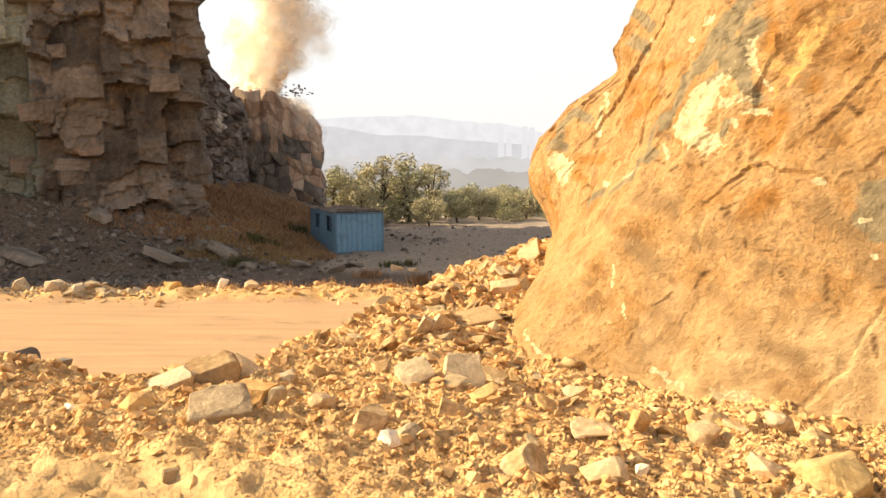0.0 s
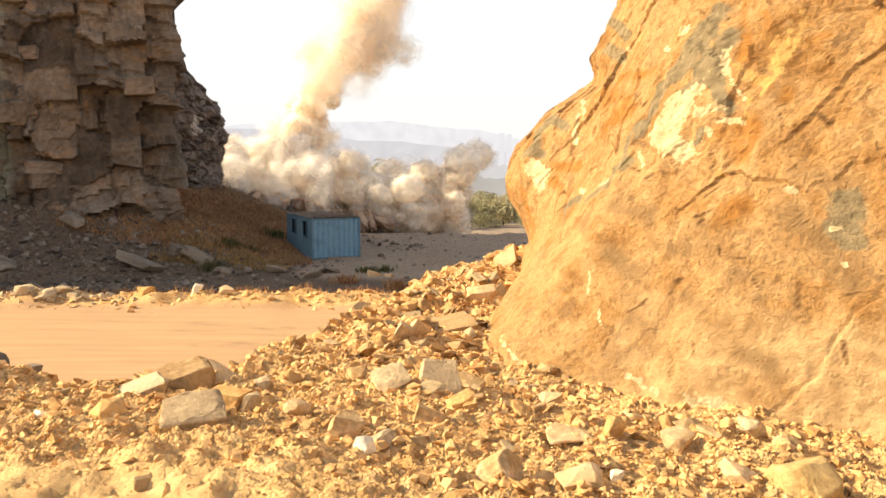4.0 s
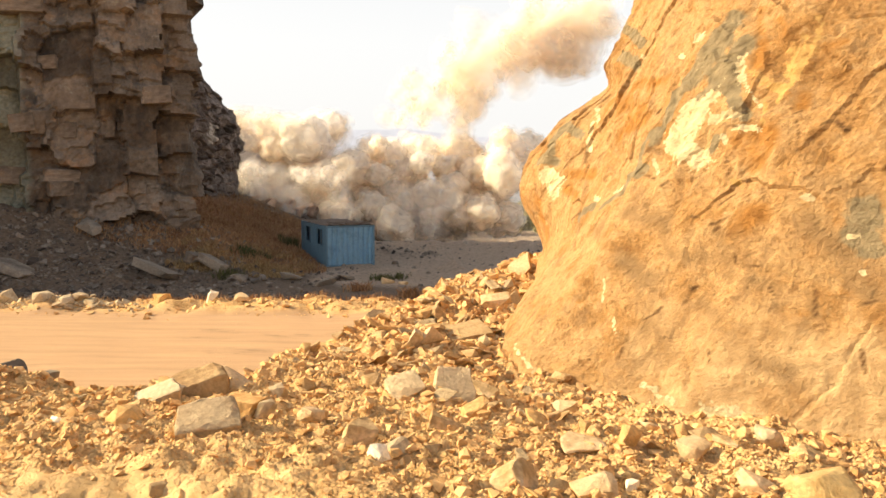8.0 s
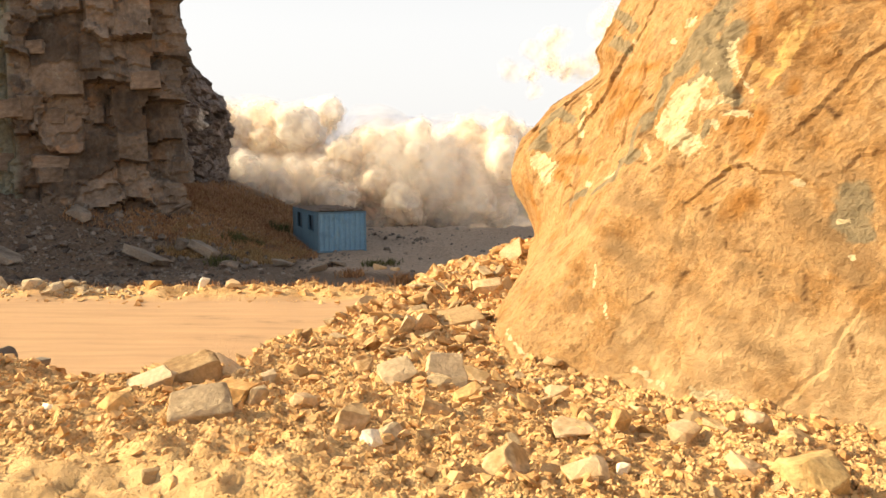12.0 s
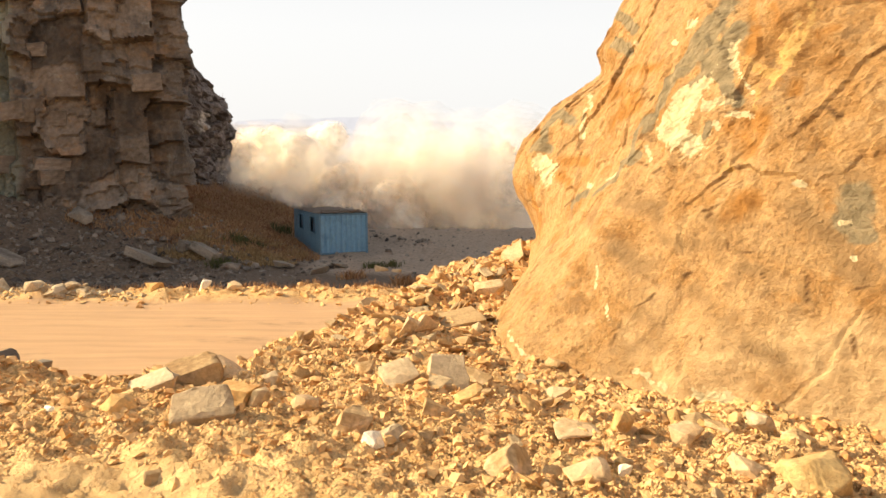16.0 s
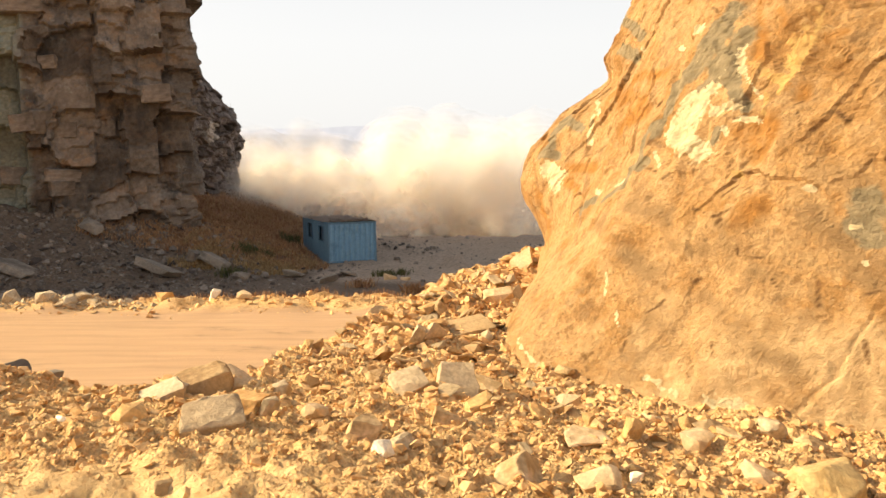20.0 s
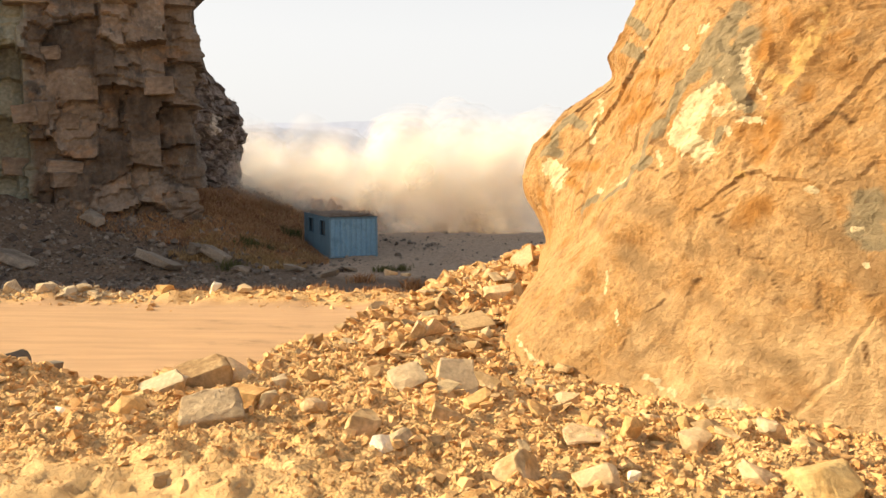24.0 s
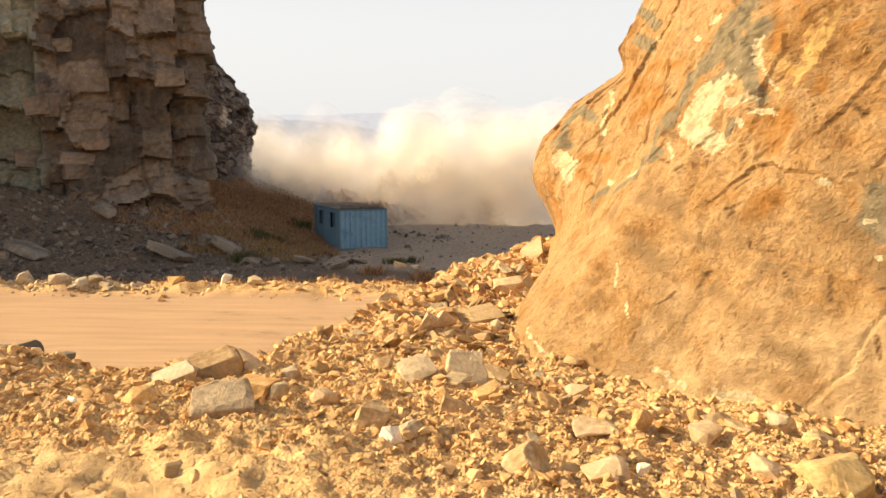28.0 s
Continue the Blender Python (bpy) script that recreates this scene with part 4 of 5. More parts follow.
    zz = H + 0.01 + 0.10 * bow + np.clip(0.12 * fbm(flat(u * 2.2, v * 2.2), 71).reshape(u.shape), -0.02, 1)
    part("roof", sheet("roof", np.stack([u, v, zz], -1), rust, False), None, cabin, "dirty rusted roof sheet heaped with soil")
    rng = random.Random(7)
    for k in range(26):
        p, f = rock_shape(900 + k % 5, (1, 1, 0.45), 10)
        r = rng.uniform(0.10, 0.32)
        me = mesh("roof_scrap", p * r, f, rust)
        ob = part("roof_scrap", me, None, cabin)
        x, y = (rng.uniform(0.0, 0.5) if k < 12 else rng.uniform(0.3, L - 0.2)), rng.uniform(-W + 0.1, -0.05)
        ob.matrix_basis = pose(x, y, H + 0.06 + 0.1 * math.sin(x / L * math.pi), rng.uniform(-20, 20), rng.uniform(-20, 20), rng.uniform(0, 360))
    for k in range(7):
        x, y, a = rng.uniform(0.1, 1.2), rng.uniform(-W + 0.4, -0.3), rng.uniform(0, 360)
        part("stick", box(bmesh.new(), -0.45, -0.02, 0, 0.45, 0.02, 0.035), rust, cabin, "", pose(x, y, H + 0.10, 0, rng.uniform(-8, 8), a))
    return tagged(cabin, "weathered light blue corrugated steel site cabin on quarry floor", "cabin")


build_cabin()


# ---- loose rock ----
VARIANTS = [rock_shape(100 + k, (1, 0.85, q), n, 0, 0, 0.55) for k, (q, n) in enumerate(((0.8, 10), (0.5, 10), (0.4, 9), (0.65, 11), (0.85, 10), (0.3, 9), (0.6, 9), (0.7, 10)))]


def scatter(name, x, y, sizes, mat, seed, label, category, sink=0.15, tilt=0.7, lift=None):
    """Many stones of several shapes, joined into one mesh and lying on the ground."""
    rng = random.Random(seed)
    z = ground_height(x, y) if lift is None else lift
    verts, faces, base = [], [], 0
    for px, py, pz, r in zip(x, y, z, sizes):
        p, f = VARIANTS[rng.randrange(len(VARIANTS))]
        m = np.array(turn_matrix(rng, tilt))
        verts.append(p @ m.T * (r * np.array([rng.uniform(0.8, 1.25), rng.uniform(0.8, 1.25), 1])) + (px, py, pz + r * (0.22 - sink)))
        faces.append(f + base)
        base += len(p)
    ob = new(name, mesh(name, np.concatenate(verts), np.concatenate(faces), mat))
    return tagged(ob, label, category, kind="stuff")


def build_rubble():
    rng = np.random.default_rng(5)
    # the bank before the camera and the heap under the sunlit face
    n = 80000
    y = 3.4 + 14.6 * rng.uniform(0, 1, n) ** 1.25
    x = np.clip(rng.uniform(-0.66, 0.62, n) * y, -9, 6)
    keep = (distance_to(RIGHT, x, y) < 0.35) & (distance_to(BANK, x, y) > -1.3)
    heap = np.exp(-(distance_to(BANK, x, y) / 1.8) ** 2) * step(8, 10, y)
    clear = np.exp(-((x + 1.9) / 1.5) ** 2 - ((y - 4.2) / 0.6) ** 2)
    keep &= rng.uniform(0, 1, n) < (0.7 + 0.3 * heap) * (1 - 0.85 * clear)
    x, y, heap, clear = x[keep], y[keep], heap[keep], clear[keep]
    r = 0.0038 * (y + 0.8) * rng.uniform(0.008, 1, len(x)) ** -0.5
    r = np.clip(r * (1 + 0.7 * heap) * (1 - 0.45 * clear), 0.010, 0.045 + 0.014 * y)
    scatter("rubble_stones", x, y, r, rubble_mat, 11, "broken ochre rubble stones covering the bank", "rubble", 0.24)
    # pale rubble beside the road and stones on the road's edge
    n = 1500
    x, y = rng.uniform(-22, 1, n), rng.normal(28.9, 0.75, n)
    r = np.clip(0.05 * rng.uniform(0.03, 1, n) ** -0.6, 0.05, 0.42)
    scatter("roadside_stones", x, y, r, rubble_mat, 12, "small ochre stones heaped along the haul road", "rubble")
    n = 420
    x, y = rng.normal(-14.2, 1.6, n), rng.normal(28.6, 0.35, n)
    r = np.clip(0.09 * rng.uniform(0.03, 1, n) ** -0.5, 0.08, 0.5)
    scatter("pale_roadside_stones", x, y, r, pale_mat, 15, "pale buff broken stones heaped beside the haul road", "rubble")
    # grey scree below the dark cliff
    n = 9000
    x, y = rng.uniform(-27, -4, n), rng.uniform(30.2, 43, n)
    keep = (distance_to(CLIFF, x, y) > 0.2) & (rng.uniform(0, 1, n) < 0.15 + 0.85 * step(-7, -12, x))
    x, y = x[keep], y[keep]
    r = np.clip(0.075 * rng.uniform(0.02, 1, len(x)) ** -0.55, 0.06, 0.6)
    scatter("scree_stones", x, y, r, scree_mat, 13, "dark grey angular scree below the cliff", "scree")
    n = 500
    x, y = rng.uniform(-9, 9, n), rng.uniform(33, 56, n)
    r = np.clip(0.06 * rng.uniform(0.03, 1, n) ** -0.6, 0.06, 0.45)
    m = 130
    k = rng.uniform(0, 1, m)
    scatter("berm_stones", np.interp(k, [0, 0.3, 0.6, 1], FAR_BERM[:4, 0]) + rng.normal(0, 0.4, m), np.interp(k, [0, 0.3, 0.6, 1], FAR_BERM[:4, 1]) + rng.normal(0, 0.3, m), np.clip(0.09 * rng.uniform(0.03, 1, m) ** -0.6, 0.08, 0.45), scree_mat, 16, "dark clods along a low berm on the quarry floor", "rubble")
    scatter("floor_stones", x, y, r, scree_mat, 14, "scattered stones on the shaded quarry floor", "rubble")


def boulder_maker():
    tan = material("tan_boulder_rock", [(0.42, 0.28, 0.13), (0.55, 0.38, 0.20), (0.64, 0.47, 0.28)], 2.5, bump=0.6, vary=0.3)
    mats = {
        "pale": (pale_mat, "pale buff angular limestone block lying on the rubble"), "tan": (tan, "tan angular rock lying on the rubble bank"),
        "brown": (material("brown_boulder_rock", [(0.26, 0.16, 0.075), (0.35, 0.23, 0.11), (0.43, 0.30, 0.155)], 2.2, bump=0.6, vary=0.2), "brown rounded boulder resting on the rubble bank"),
        "orange": (material("orange_boulder_rock", [(0.46, 0.23, 0.07), (0.58, 0.33, 0.11), (0.62, 0.40, 0.17)], 2.6, bump=0.6, vary=0.2), "rusty orange rock lying among the rubble"),
        "grey": (material("grey_buff_rock", [(0.36, 0.27, 0.155), (0.46, 0.345, 0.205), (0.53, 0.405, 0.25)], 2.4, bump=0.6, vary=0.2), "grey buff flat slab tilted on the rubble"),
        "yellow": (material("yellow_boulder_rock", [(0.34, 0.21, 0.075), (0.43, 0.29, 0.115), (0.54, 0.39, 0.18)], 2.4, bump=0.6), "yellowish stained boulder at the foot of the face"),
        "block": (material("buff_block_rock", [(0.29, 0.20, 0.11), (0.39, 0.285, 0.165), (0.48, 0.365, 0.225)], 2.4, bump=0.8), "grey buff squarish block sitting on the rubble bank"),
        "white": (white_mat, "small white quartz stone on the ground"), "slab": (slab_mat, "dark grey flat rock slab lying in the shade"),
    }

    def boulder(x, y, up, size, turn, shape, kind, blocky=False):
        """A boulder at a place on the ground, lifted by up, with its size, tilts and heading, and shape."""
        p, f = block_shape(300 + shape, 0.38, 2, 0.09) if blocky else rock_shape(300 + shape, (1, 1, 1), 17, 2, 0.06)
        mat, label = mats[kind]
        ob = new("boulder", mesh("boulder", p * np.array(size) * 1.1, f, mat))
        z = float(ground_height(np.array([x]), np.array([y]))[0])
        ob.matrix_basis = pose(x, y, z + up + 0.12 * size[2], *turn)
        tagged(ob, label, "rock", "loose boulders")
    return boulder


def build_boulders():
    boulder = boulder_maker()
    # on the rubble bank and the heap
    boulder(-1.68, 5.52, 0.05, (0.44, 0.36, 0.34), (22, -2, 22), 100, "block", True)
    boulder(-2.29, 7.41, -0.088, (0.52, 0.41, 0.32), (10, -16, 20), 101, "brown", True)
    boulder(-2.06, 7.73, -0.103, (0.4, 0.28, 0.17), (10, 28, -8), 102, "tan", True)
    boulder(-2.6, 6.97, -0.012, (0.51, 0.31, 0.18), (14, -22, 12), 103, "pale", True)
    boulder(-2.4, 5.81, 0.024, (0.22, 0.2, 0.24), (15, 30, 40), 104, "orange")
    boulder(-1.57, 6.12, 0.016, (0.33, 0.26, 0.16), (-6, 8, -14), 105, "orange", True)
    boulder(-1.37, 6.04, 0.024, (0.16, 0.13, 0.24), (10, 20, 30), 106, "grey")
    boulder(-1.53, 7.38, 0.014, (0.17, 0.16, 0.14), (10, -20, 50), 107, "grey")
    boulder(0.2, 7.93, 0.022, (0.43, 0.39, 0.22), (38, 12, 8), 108, "grey", True)
    boulder(-0.3, 7.6, 0.015, (0.38, 0.34, 0.15), (30, -8, 25), 109, "grey")
    boulder(0.57, 12.31, 0.024, (0.7, 0.56, 0.24), (14, -10, 14), 110, "brown", True)
    boulder(1.2, 14.41, 0.031, (0.62, 0.5, 0.31), (14, 6, 10), 111, "tan")
    boulder(1.91, 16.13, 0.037, (0.62, 0.5, 0.37), (24, -22, 25), 112, "tan")
    boulder(-0.3, 11.44, 0.034, (0.38, 0.19, 0.34), (30, 25, 55), 113, "pale")
    boulder(-0.04, 11.59, 0.031, (0.35, 0.17, 0.31), (20, 35, 40), 114, "tan")
    boulder(-0.57, 5.58, 0.024, (0.24, 0.22, 0.24), (10, 22, 20), 115, "tan")
    boulder(-0.36, 4.96, 0.011, (0.14, 0.13, 0.11), (10, 5, 40), 116, "white")
    boulder(-0.24, 5.28, 0.019, (0.21, 0.17, 0.19), (20, -12, 25), 117, "grey")
    boulder(-0.01, 5.32, 0.012, (0.19, 0.15, 0.12), (12, 10, 10), 118, "brown")
    boulder(0.52, 4.58, 0.019, (0.35, 0.28, 0.19), (20, -8, 14), 119, "tan")
    boulder(0.99, 4.56, 0.015, (0.31, 0.25, 0.15), (12, 10, 5), 120, "tan")
    boulder(1.46, 5.32, 0.011, (0.13, 0.12, 0.11), (0, 20, 0), 121, "white")
    boulder(2.39, 5.36, 0.014, (0.41, 0.18, 0.14), (10, 34, -25), 122, "tan")
    boulder(2.85, 5.26, 0.02, (0.52, 0.42, 0.34), (24, 6, 30), 123, "yellow")
    boulder(1.25, 6.24, 0.008, (0.42, 0.29, 0.08), (10, 6, 10), 124, "tan")
    boulder(1.65, 6.28, 0.026, (0.23, 0.14, 0.26), (20, -35, 25), 125, "orange")
    boulder(2.04, 7, 0.017, (0.25, 0.2, 0.17), (16, 30, 15), 126, "tan")
    boulder(0.94, 6.79, 0.014, (0.27, 0.22, 0.14), (18, 28, -10), 127, "orange")
    boulder(2.47, 6.63, 0.014, (0.28, 0.23, 0.14), (10, 0, 20), 128, "brown")
    boulder(2.88, 6.32, 0.017, (0.29, 0.2, 0.17), (16, 24, 35), 129, "pale")
    boulder(2.19, 6.24, 0.011, (0.31, 0.25, 0.11), (14, -8, 35), 130, "tan")
    boulder(3.07, 6.04, 0.013, (0.26, 0.16, 0.13), (20, 30, -20), 131, "tan")
    boulder(0.07, 6.28, 0.015, (0.25, 0.2, 0.15), (14, 20, 20), 132, "tan")
    boulder(0.39, 6.92, 0.012, (0.3, 0.24, 0.12), (22, -14, 10), 133, "orange")
    boulder(-0.97, 6, 0.012, (0.21, 0.17, 0.12), (12, 20, 30), 134, "tan")
    boulder(1.7, 5.33, 0.012, (0.2, 0.16, 0.12), (10, -20, 30), 135, "orange")
    boulder(2.52, 6.31, 0.009, (0.23, 0.19, 0.09), (14, 10, 10), 136, "tan")
    boulder(-2.96, 5.87, 0.008, (0.1, 0.09, 0.08), (5, 20, 10), 137, "white")
    boulder(-1.61, 4.35, 0.007, (0.14, 0.13, 0.07), (5, 10, 10), 138, "brown")
    boulder(2.65, 5.28, 0.016, (0.26, 0.21, 0.16), (16, -10, 30), 139, "orange")
    boulder(0.54, 8.42, 0.015, (0.39, 0.31, 0.15), (24, 10, -10), 140, "tan")
    boulder(1.49, 8.38, 0.016, (0.33, 0.26, 0.16), (16, -18, 25), 141, "tan")
    # beside the road, on the scree and the far floor
    boulder(-2.15, 35.2, 0, (0.62, 0.5, 0.42), (8, 10, 10), 32, "tan")
    boulder(-1.4, 35, 0, (0.42, 0.36, 0.26), (8, -10, 40), 33, "tan")
    boulder(-12.9, 35.4, 0.15, (2.1, 1, 0.4), (-14, 16, -25), 34, "slab", True)
    boulder(-11.7, 37.4, 0.2, (1, 0.8, 0.75), (20, 20, 10), 35, "slab")
    boulder(-10.7, 37, 0.2, (1.5, 0.8, 0.5), (-12, 22, -20), 36, "slab", True)
    boulder(-18.6, 33.7, 0.15, (2.3, 1.1, 0.7), (-10, 18, -15), 37, "slab")
    boulder(-16.3, 29.2, 0.15, (0.6, 0.5, 0.7), (6, -14, 10), 38, "pale")
    boulder(-14.6, 28.4, 0.05, (0.7, 0.5, 0.4), (0, 8, 10), 39, "pale")
    boulder(-13.7, 28.3, 0.05, (0.6, 0.45, 0.35), (8, -8, 40), 40, "pale")
    boulder(-12.9, 28.3, 0.02, (0.5, 0.4, 0.3), (8, 12, 0), 41, "pale")
    boulder(-13.3, 28.7, 0.1, (0.55, 0.4, 0.35), (8, -12, 70), 42, "pale")
    boulder(-8.5, 29.1, 0.12, (0.36, 0.3, 0.52), (10, 20, 15), 43, "white")
    boulder(-9.15, 35.5, 0.1, (0.9, 0.6, 0.4), (5, 10, 0), 44, "slab")
    boulder(-17.3, 38.4, 0.2, (1.7, 0.8, 0.6), (-10, 18, -35), 45, "slab")
    boulder(-4.9, 34.6, 0.05, (1.1, 0.7, 0.4), (10, -12, 10), 46, "slab")
    boulder(-6.8, 36.2, 0.05, (1, 0.7, 0.35), (-10, 12, -20), 47, "slab")
    boulder(-4.3, 36.4, 0.05, (0.9, 0.8, 0.35), (5, 14, 30), 48, "slab")
    boulder(-11, 18.6, 0.2, (0.8, 0.6, 0.6), (10, 12, 0), 49, "slab")
    boulder(-10.5, 18.2, 0.15, (0.6, 0.5, 0.5), (10, -12, 30), 50, "slab")
    boulder(-11.5, 18.4, 0.35, (0.7, 0.6, 0.6), (20, 12, 80), 51, "slab")
    boulder(-10.2, 18.8, 0.1, (0.5, 0.4, 0.35), (10, 12, 0), 52, "slab")
    boulder(-4.52, 8, 0.3, (0.4, 0.34, 0.34), (10, 12, 30), 55, "slab")
    boulder(-4.85, 8.2, 0.38, (0.36, 0.34, 0.32), (0, -12, 10), 56, "slab")
    boulder(-4.35, 8.35, 0.38, (0.3, 0.26, 0.24), (14, 8, 60), 57, "slab")
    boulder(-7.3, 28.9, 0.1, (0.6, 0.4, 0.3), (10, 12, 0), 53, "tan")
    boulder(-10.3, 28.9, 0.1, (0.7, 0.5, 0.35), (0, -12, 20), 54, "orange")


def build_heap():
    """Larger broken pieces on the heap and the bank, each by itself."""
    rng = random.Random(21)
    mats = [material("heap_rock_" + n, c, 2.2, bump=0.6, vary=0.3) for n, c in (
        ("tan", [(0.33, 0.20, 0.085), (0.46, 0.295, 0.135), (0.55, 0.38, 0.195)]), ("rust", [(0.34, 0.165, 0.055), (0.46, 0.25, 0.09), (0.52, 0.33, 0.14)]), ("grey", [(0.29, 0.21, 0.115), (0.40, 0.295, 0.165), (0.48, 0.365, 0.215)]))]
    names = ("tan angular broken rock piece on the rubble heap", "rusty brown broken rock piece on the rubble heap", "grey buff broken slab on the rubble heap")
    shapes = [rock_shape(800 + k, (1, rng.uniform(0.6, 0.9), rng.uniform(0.16, 0.45)), 13, 1, 0.05, 0.0) for k in range(12)]
    meshes = [[mesh("heap_rock", p, f, m) for p, f in shapes] for m in mats]
    made = 0
    while made < 300:
        x, y = rng.uniform(-6.5, 3.6), 4.2 + 13 * rng.random()
        px, py = np.array([x]), np.array([y])
        edge = float(distance_to(BANK, px, py)[0])
        if distance_to(RIGHT, px, py)[0] > -0.05 or edge < -0.7 or rng.random() > 0.07 + 0.9 * math.exp(-(edge / 2.4) ** 2) * (y > 8.5) + 0.3 * (x > 0) * (y < 8.5) or abs(x + 1.6) < 0.5 and abs(y - 5.2) < 0.6:
            continue
        r = min(0.09 + 0.024 * y, (0.045 + 0.013 * y) * rng.uniform(0.1, 1) ** -0.5)
        c = rng.choice((0, 0, 1, 2))
        ob = new("heap_rock", meshes[c][rng.randrange(12)])
        ob.matrix_basis = pose(x, y, float(ground_height(px, py)[0]) + 0.14 * r, rng.uniform(-15, 50), rng.uniform(-45, 45), rng.uniform(0, 360)) @ Matrix.Diagonal((r, r, r, 1))
        tagged(ob, names[c], "rock", "broken rocks of the heap")
        made += 1


build_rubble()
build_boulders()
build_heap()


# ---- trees and growth ----
# leaf colours are paled to stand in for the haze before them
leaf_mats = [material("haze_pale_olive_leaves", [(0.24, 0.235, 0.13), (0.33, 0.31, 0.175), (0.42, 0.385, 0.23)], 0.7, rough=0.8, bump=0.0, vary=0.5, island=True),
             material("haze_pale_khaki_leaves", [(0.30, 0.275, 0.16), (0.40, 0.36, 0.215), (0.48, 0.43, 0.27)], 0.7, rough=0.8, bump=0.0, vary=0.5, island=True)]
bark = material("grey_brown_bark", [(0.08, 0.06, 0.045), (0.14, 0.11, 0.085)], 3, bump=0.5)
grass_mat = material("dry_rust_grass", [(0.20, 0.100, 0.052), (0.29, 0.160, 0.080), (0.38, 0.245, 0.13)], 0.5, bump=0.0, vary=0.5, island=True)
straw_mat = material("dry_straw_grass", [(0.20, 0.13, 0.06), (0.30, 0.20, 0.095), (0.38, 0.27, 0.14)], 0.5, bump=0.0, vary=0.5, island=True)
weed_mat = material("green_weeds", [(0.045, 0.055, 0.02), (0.075, 0.085, 0.032), (0.11, 0.105, 0.045)], 2, bump=0.0, vary=0.4, island=True)


def leaves(rng, centres, radii, count, size):
    """Small bent leaf sprays scattered through clumps."""
    pick = rng.integers(0, len(centres), count)
    d = rng.normal(0, 1, (count, 3))
    d /= np.linalg.norm(d, axis=1)[:, None]
    p = centres[pick] + d * (radii[pick] * rng.uniform(0.45, 1.08, count) ** 0.6)[:, None] * (1, 1, 0.8)
    a, b = rng.normal(0, 1, (count, 3)), rng.normal(0, 1, (count, 3))
    a /= np.linalg.norm(a, axis=1)[:, None]
    b = np.cross(a, b)
    b /= np.linalg.norm(b, axis=1)[:, None]
    s = size * rng.uniform(0.6, 1.4, count)[:, None]
    v = np.stack([p - a * s, p + b * s * 0.45, p + a * s, p - b * s * 0.45], 1).reshape(-1, 3)
    return v, np.arange(count * 4).reshape(-1, 4)


def limb(verts, faces, a, b, r0, r1, sides=7):
    axis = (b - a).normalized()
    u = axis.orthogonal().normalized()
    w = axis.cross(u)
    base = len(verts)
    for c, r in ((a, r0), (b, r1)):
        for k in range(sides):
            t = 6.2832 * k / sides
            verts.append(tuple(c + u * r * math.cos(t) + w * r * math.sin(t)))
    for k in range(sides):
        faces.append((base + k, base + (k + 1) % sides, base + sides + (k + 1) % sides, base + sides + k))


def tree(x, y, z, tall, wide, seed, mat, label):
    rng = np.random.default_rng(seed)
    thing = empty("tree", pose(x, y, z))
    verts, faces = [], []
    fork = Vector((rng.uniform(-0.3, 0.3), rng.uniform(-0.3, 0.3), tall * 0.35))
    limb(verts, faces, Vector((0, 0, -0.4)), fork, 0.045 * tall, 0.03 * tall)
    n = 18
    centres, radii = [], []
    for k in range(n):
        ang, out = rng.uniform(0, 6.28), wide * 0.5 * rng.uniform(0.15, 0.8)
        c = Vector((out * math.cos(ang), out * math.sin(ang), tall * rng.uniform(0.16, 0.88)))
        c.z -= 0.06 * tall * (out / (wide * 0.5)) ** 2
        limb(verts, faces, fork, c, 0.017 * tall, 0.006 * tall, 5)
        centres.append(c[:])
        radii.append(wide * rng.uniform(0.13, 0.24))
    part("trunk", mesh("trunk", verts, faces, bark, True), None, thing)
    v, f = leaves(rng, np.array(centres), np.array(radii), 4200, 0.026 * wide)
    part("crown", mesh("crown", v, f, mat), None, thing)
    return tagged(thing, label, "tree", "trees beyond the quarry")


for k, (x, y, z, tall, wide) in enumerate(((-10.2, 86, -3.5, 7.8, 6.0), (-7.0, 84, -3.4, 8.6, 6.0), (-3.8, 85, -3.6, 9.0, 6.4), (-1.6, 90, -3.8, 8.2, 5.2), (-5.5, 93, -3.8, 8.8, 6.5),
                                            (6.4, 112, -6.6, 6.8, 5.5), (9.4, 110, -6.6, 7.4, 5.6), (12.0, 114, -6.8, 6.8, 5.4), (2.6, 120, -7.5, 5.2, 5.0), (0.8, 112, -6.8, 4.8, 4.0))):
    tree(x, y, z + 0.2, tall * 1.06, wide, 200 + k, leaf_mats[k % 2], "olive broad tree with leaves paled for haze and a rounded crown below the quarry" if wide > 5.6 else "smaller khaki tree with leaves paled for haze below the quarry")


for k, (x, y, tall, wide) in enumerate(((-11.5, 80, 3.6, 4.4), (-1.4, 79, 3.0, 3.8), (1.6, 84, 3.2, 4.2), (4.2, 90, 3.4, 4.6), (7.4, 88, 3.0, 4.2), (10.2, 94, 3.6, 4.8), (13.4, 92, 3.4, 4.6), (-8.6, 79, 3.2, 4.0), (3.0, 100, 4.2, 5.0), (7.0, 102, 4.2, 5.2), (0.4, 98, 4.0, 4.6), (12.0, 104, 4.4, 5.0))):
    tree(x, y, float(ground_height(np.array([x]), np.array([y]))[0]), tall, wide, 240 + k, leaf_mats[k % 2], "low olive bush with leaves paled for haze growing below the quarry edge")


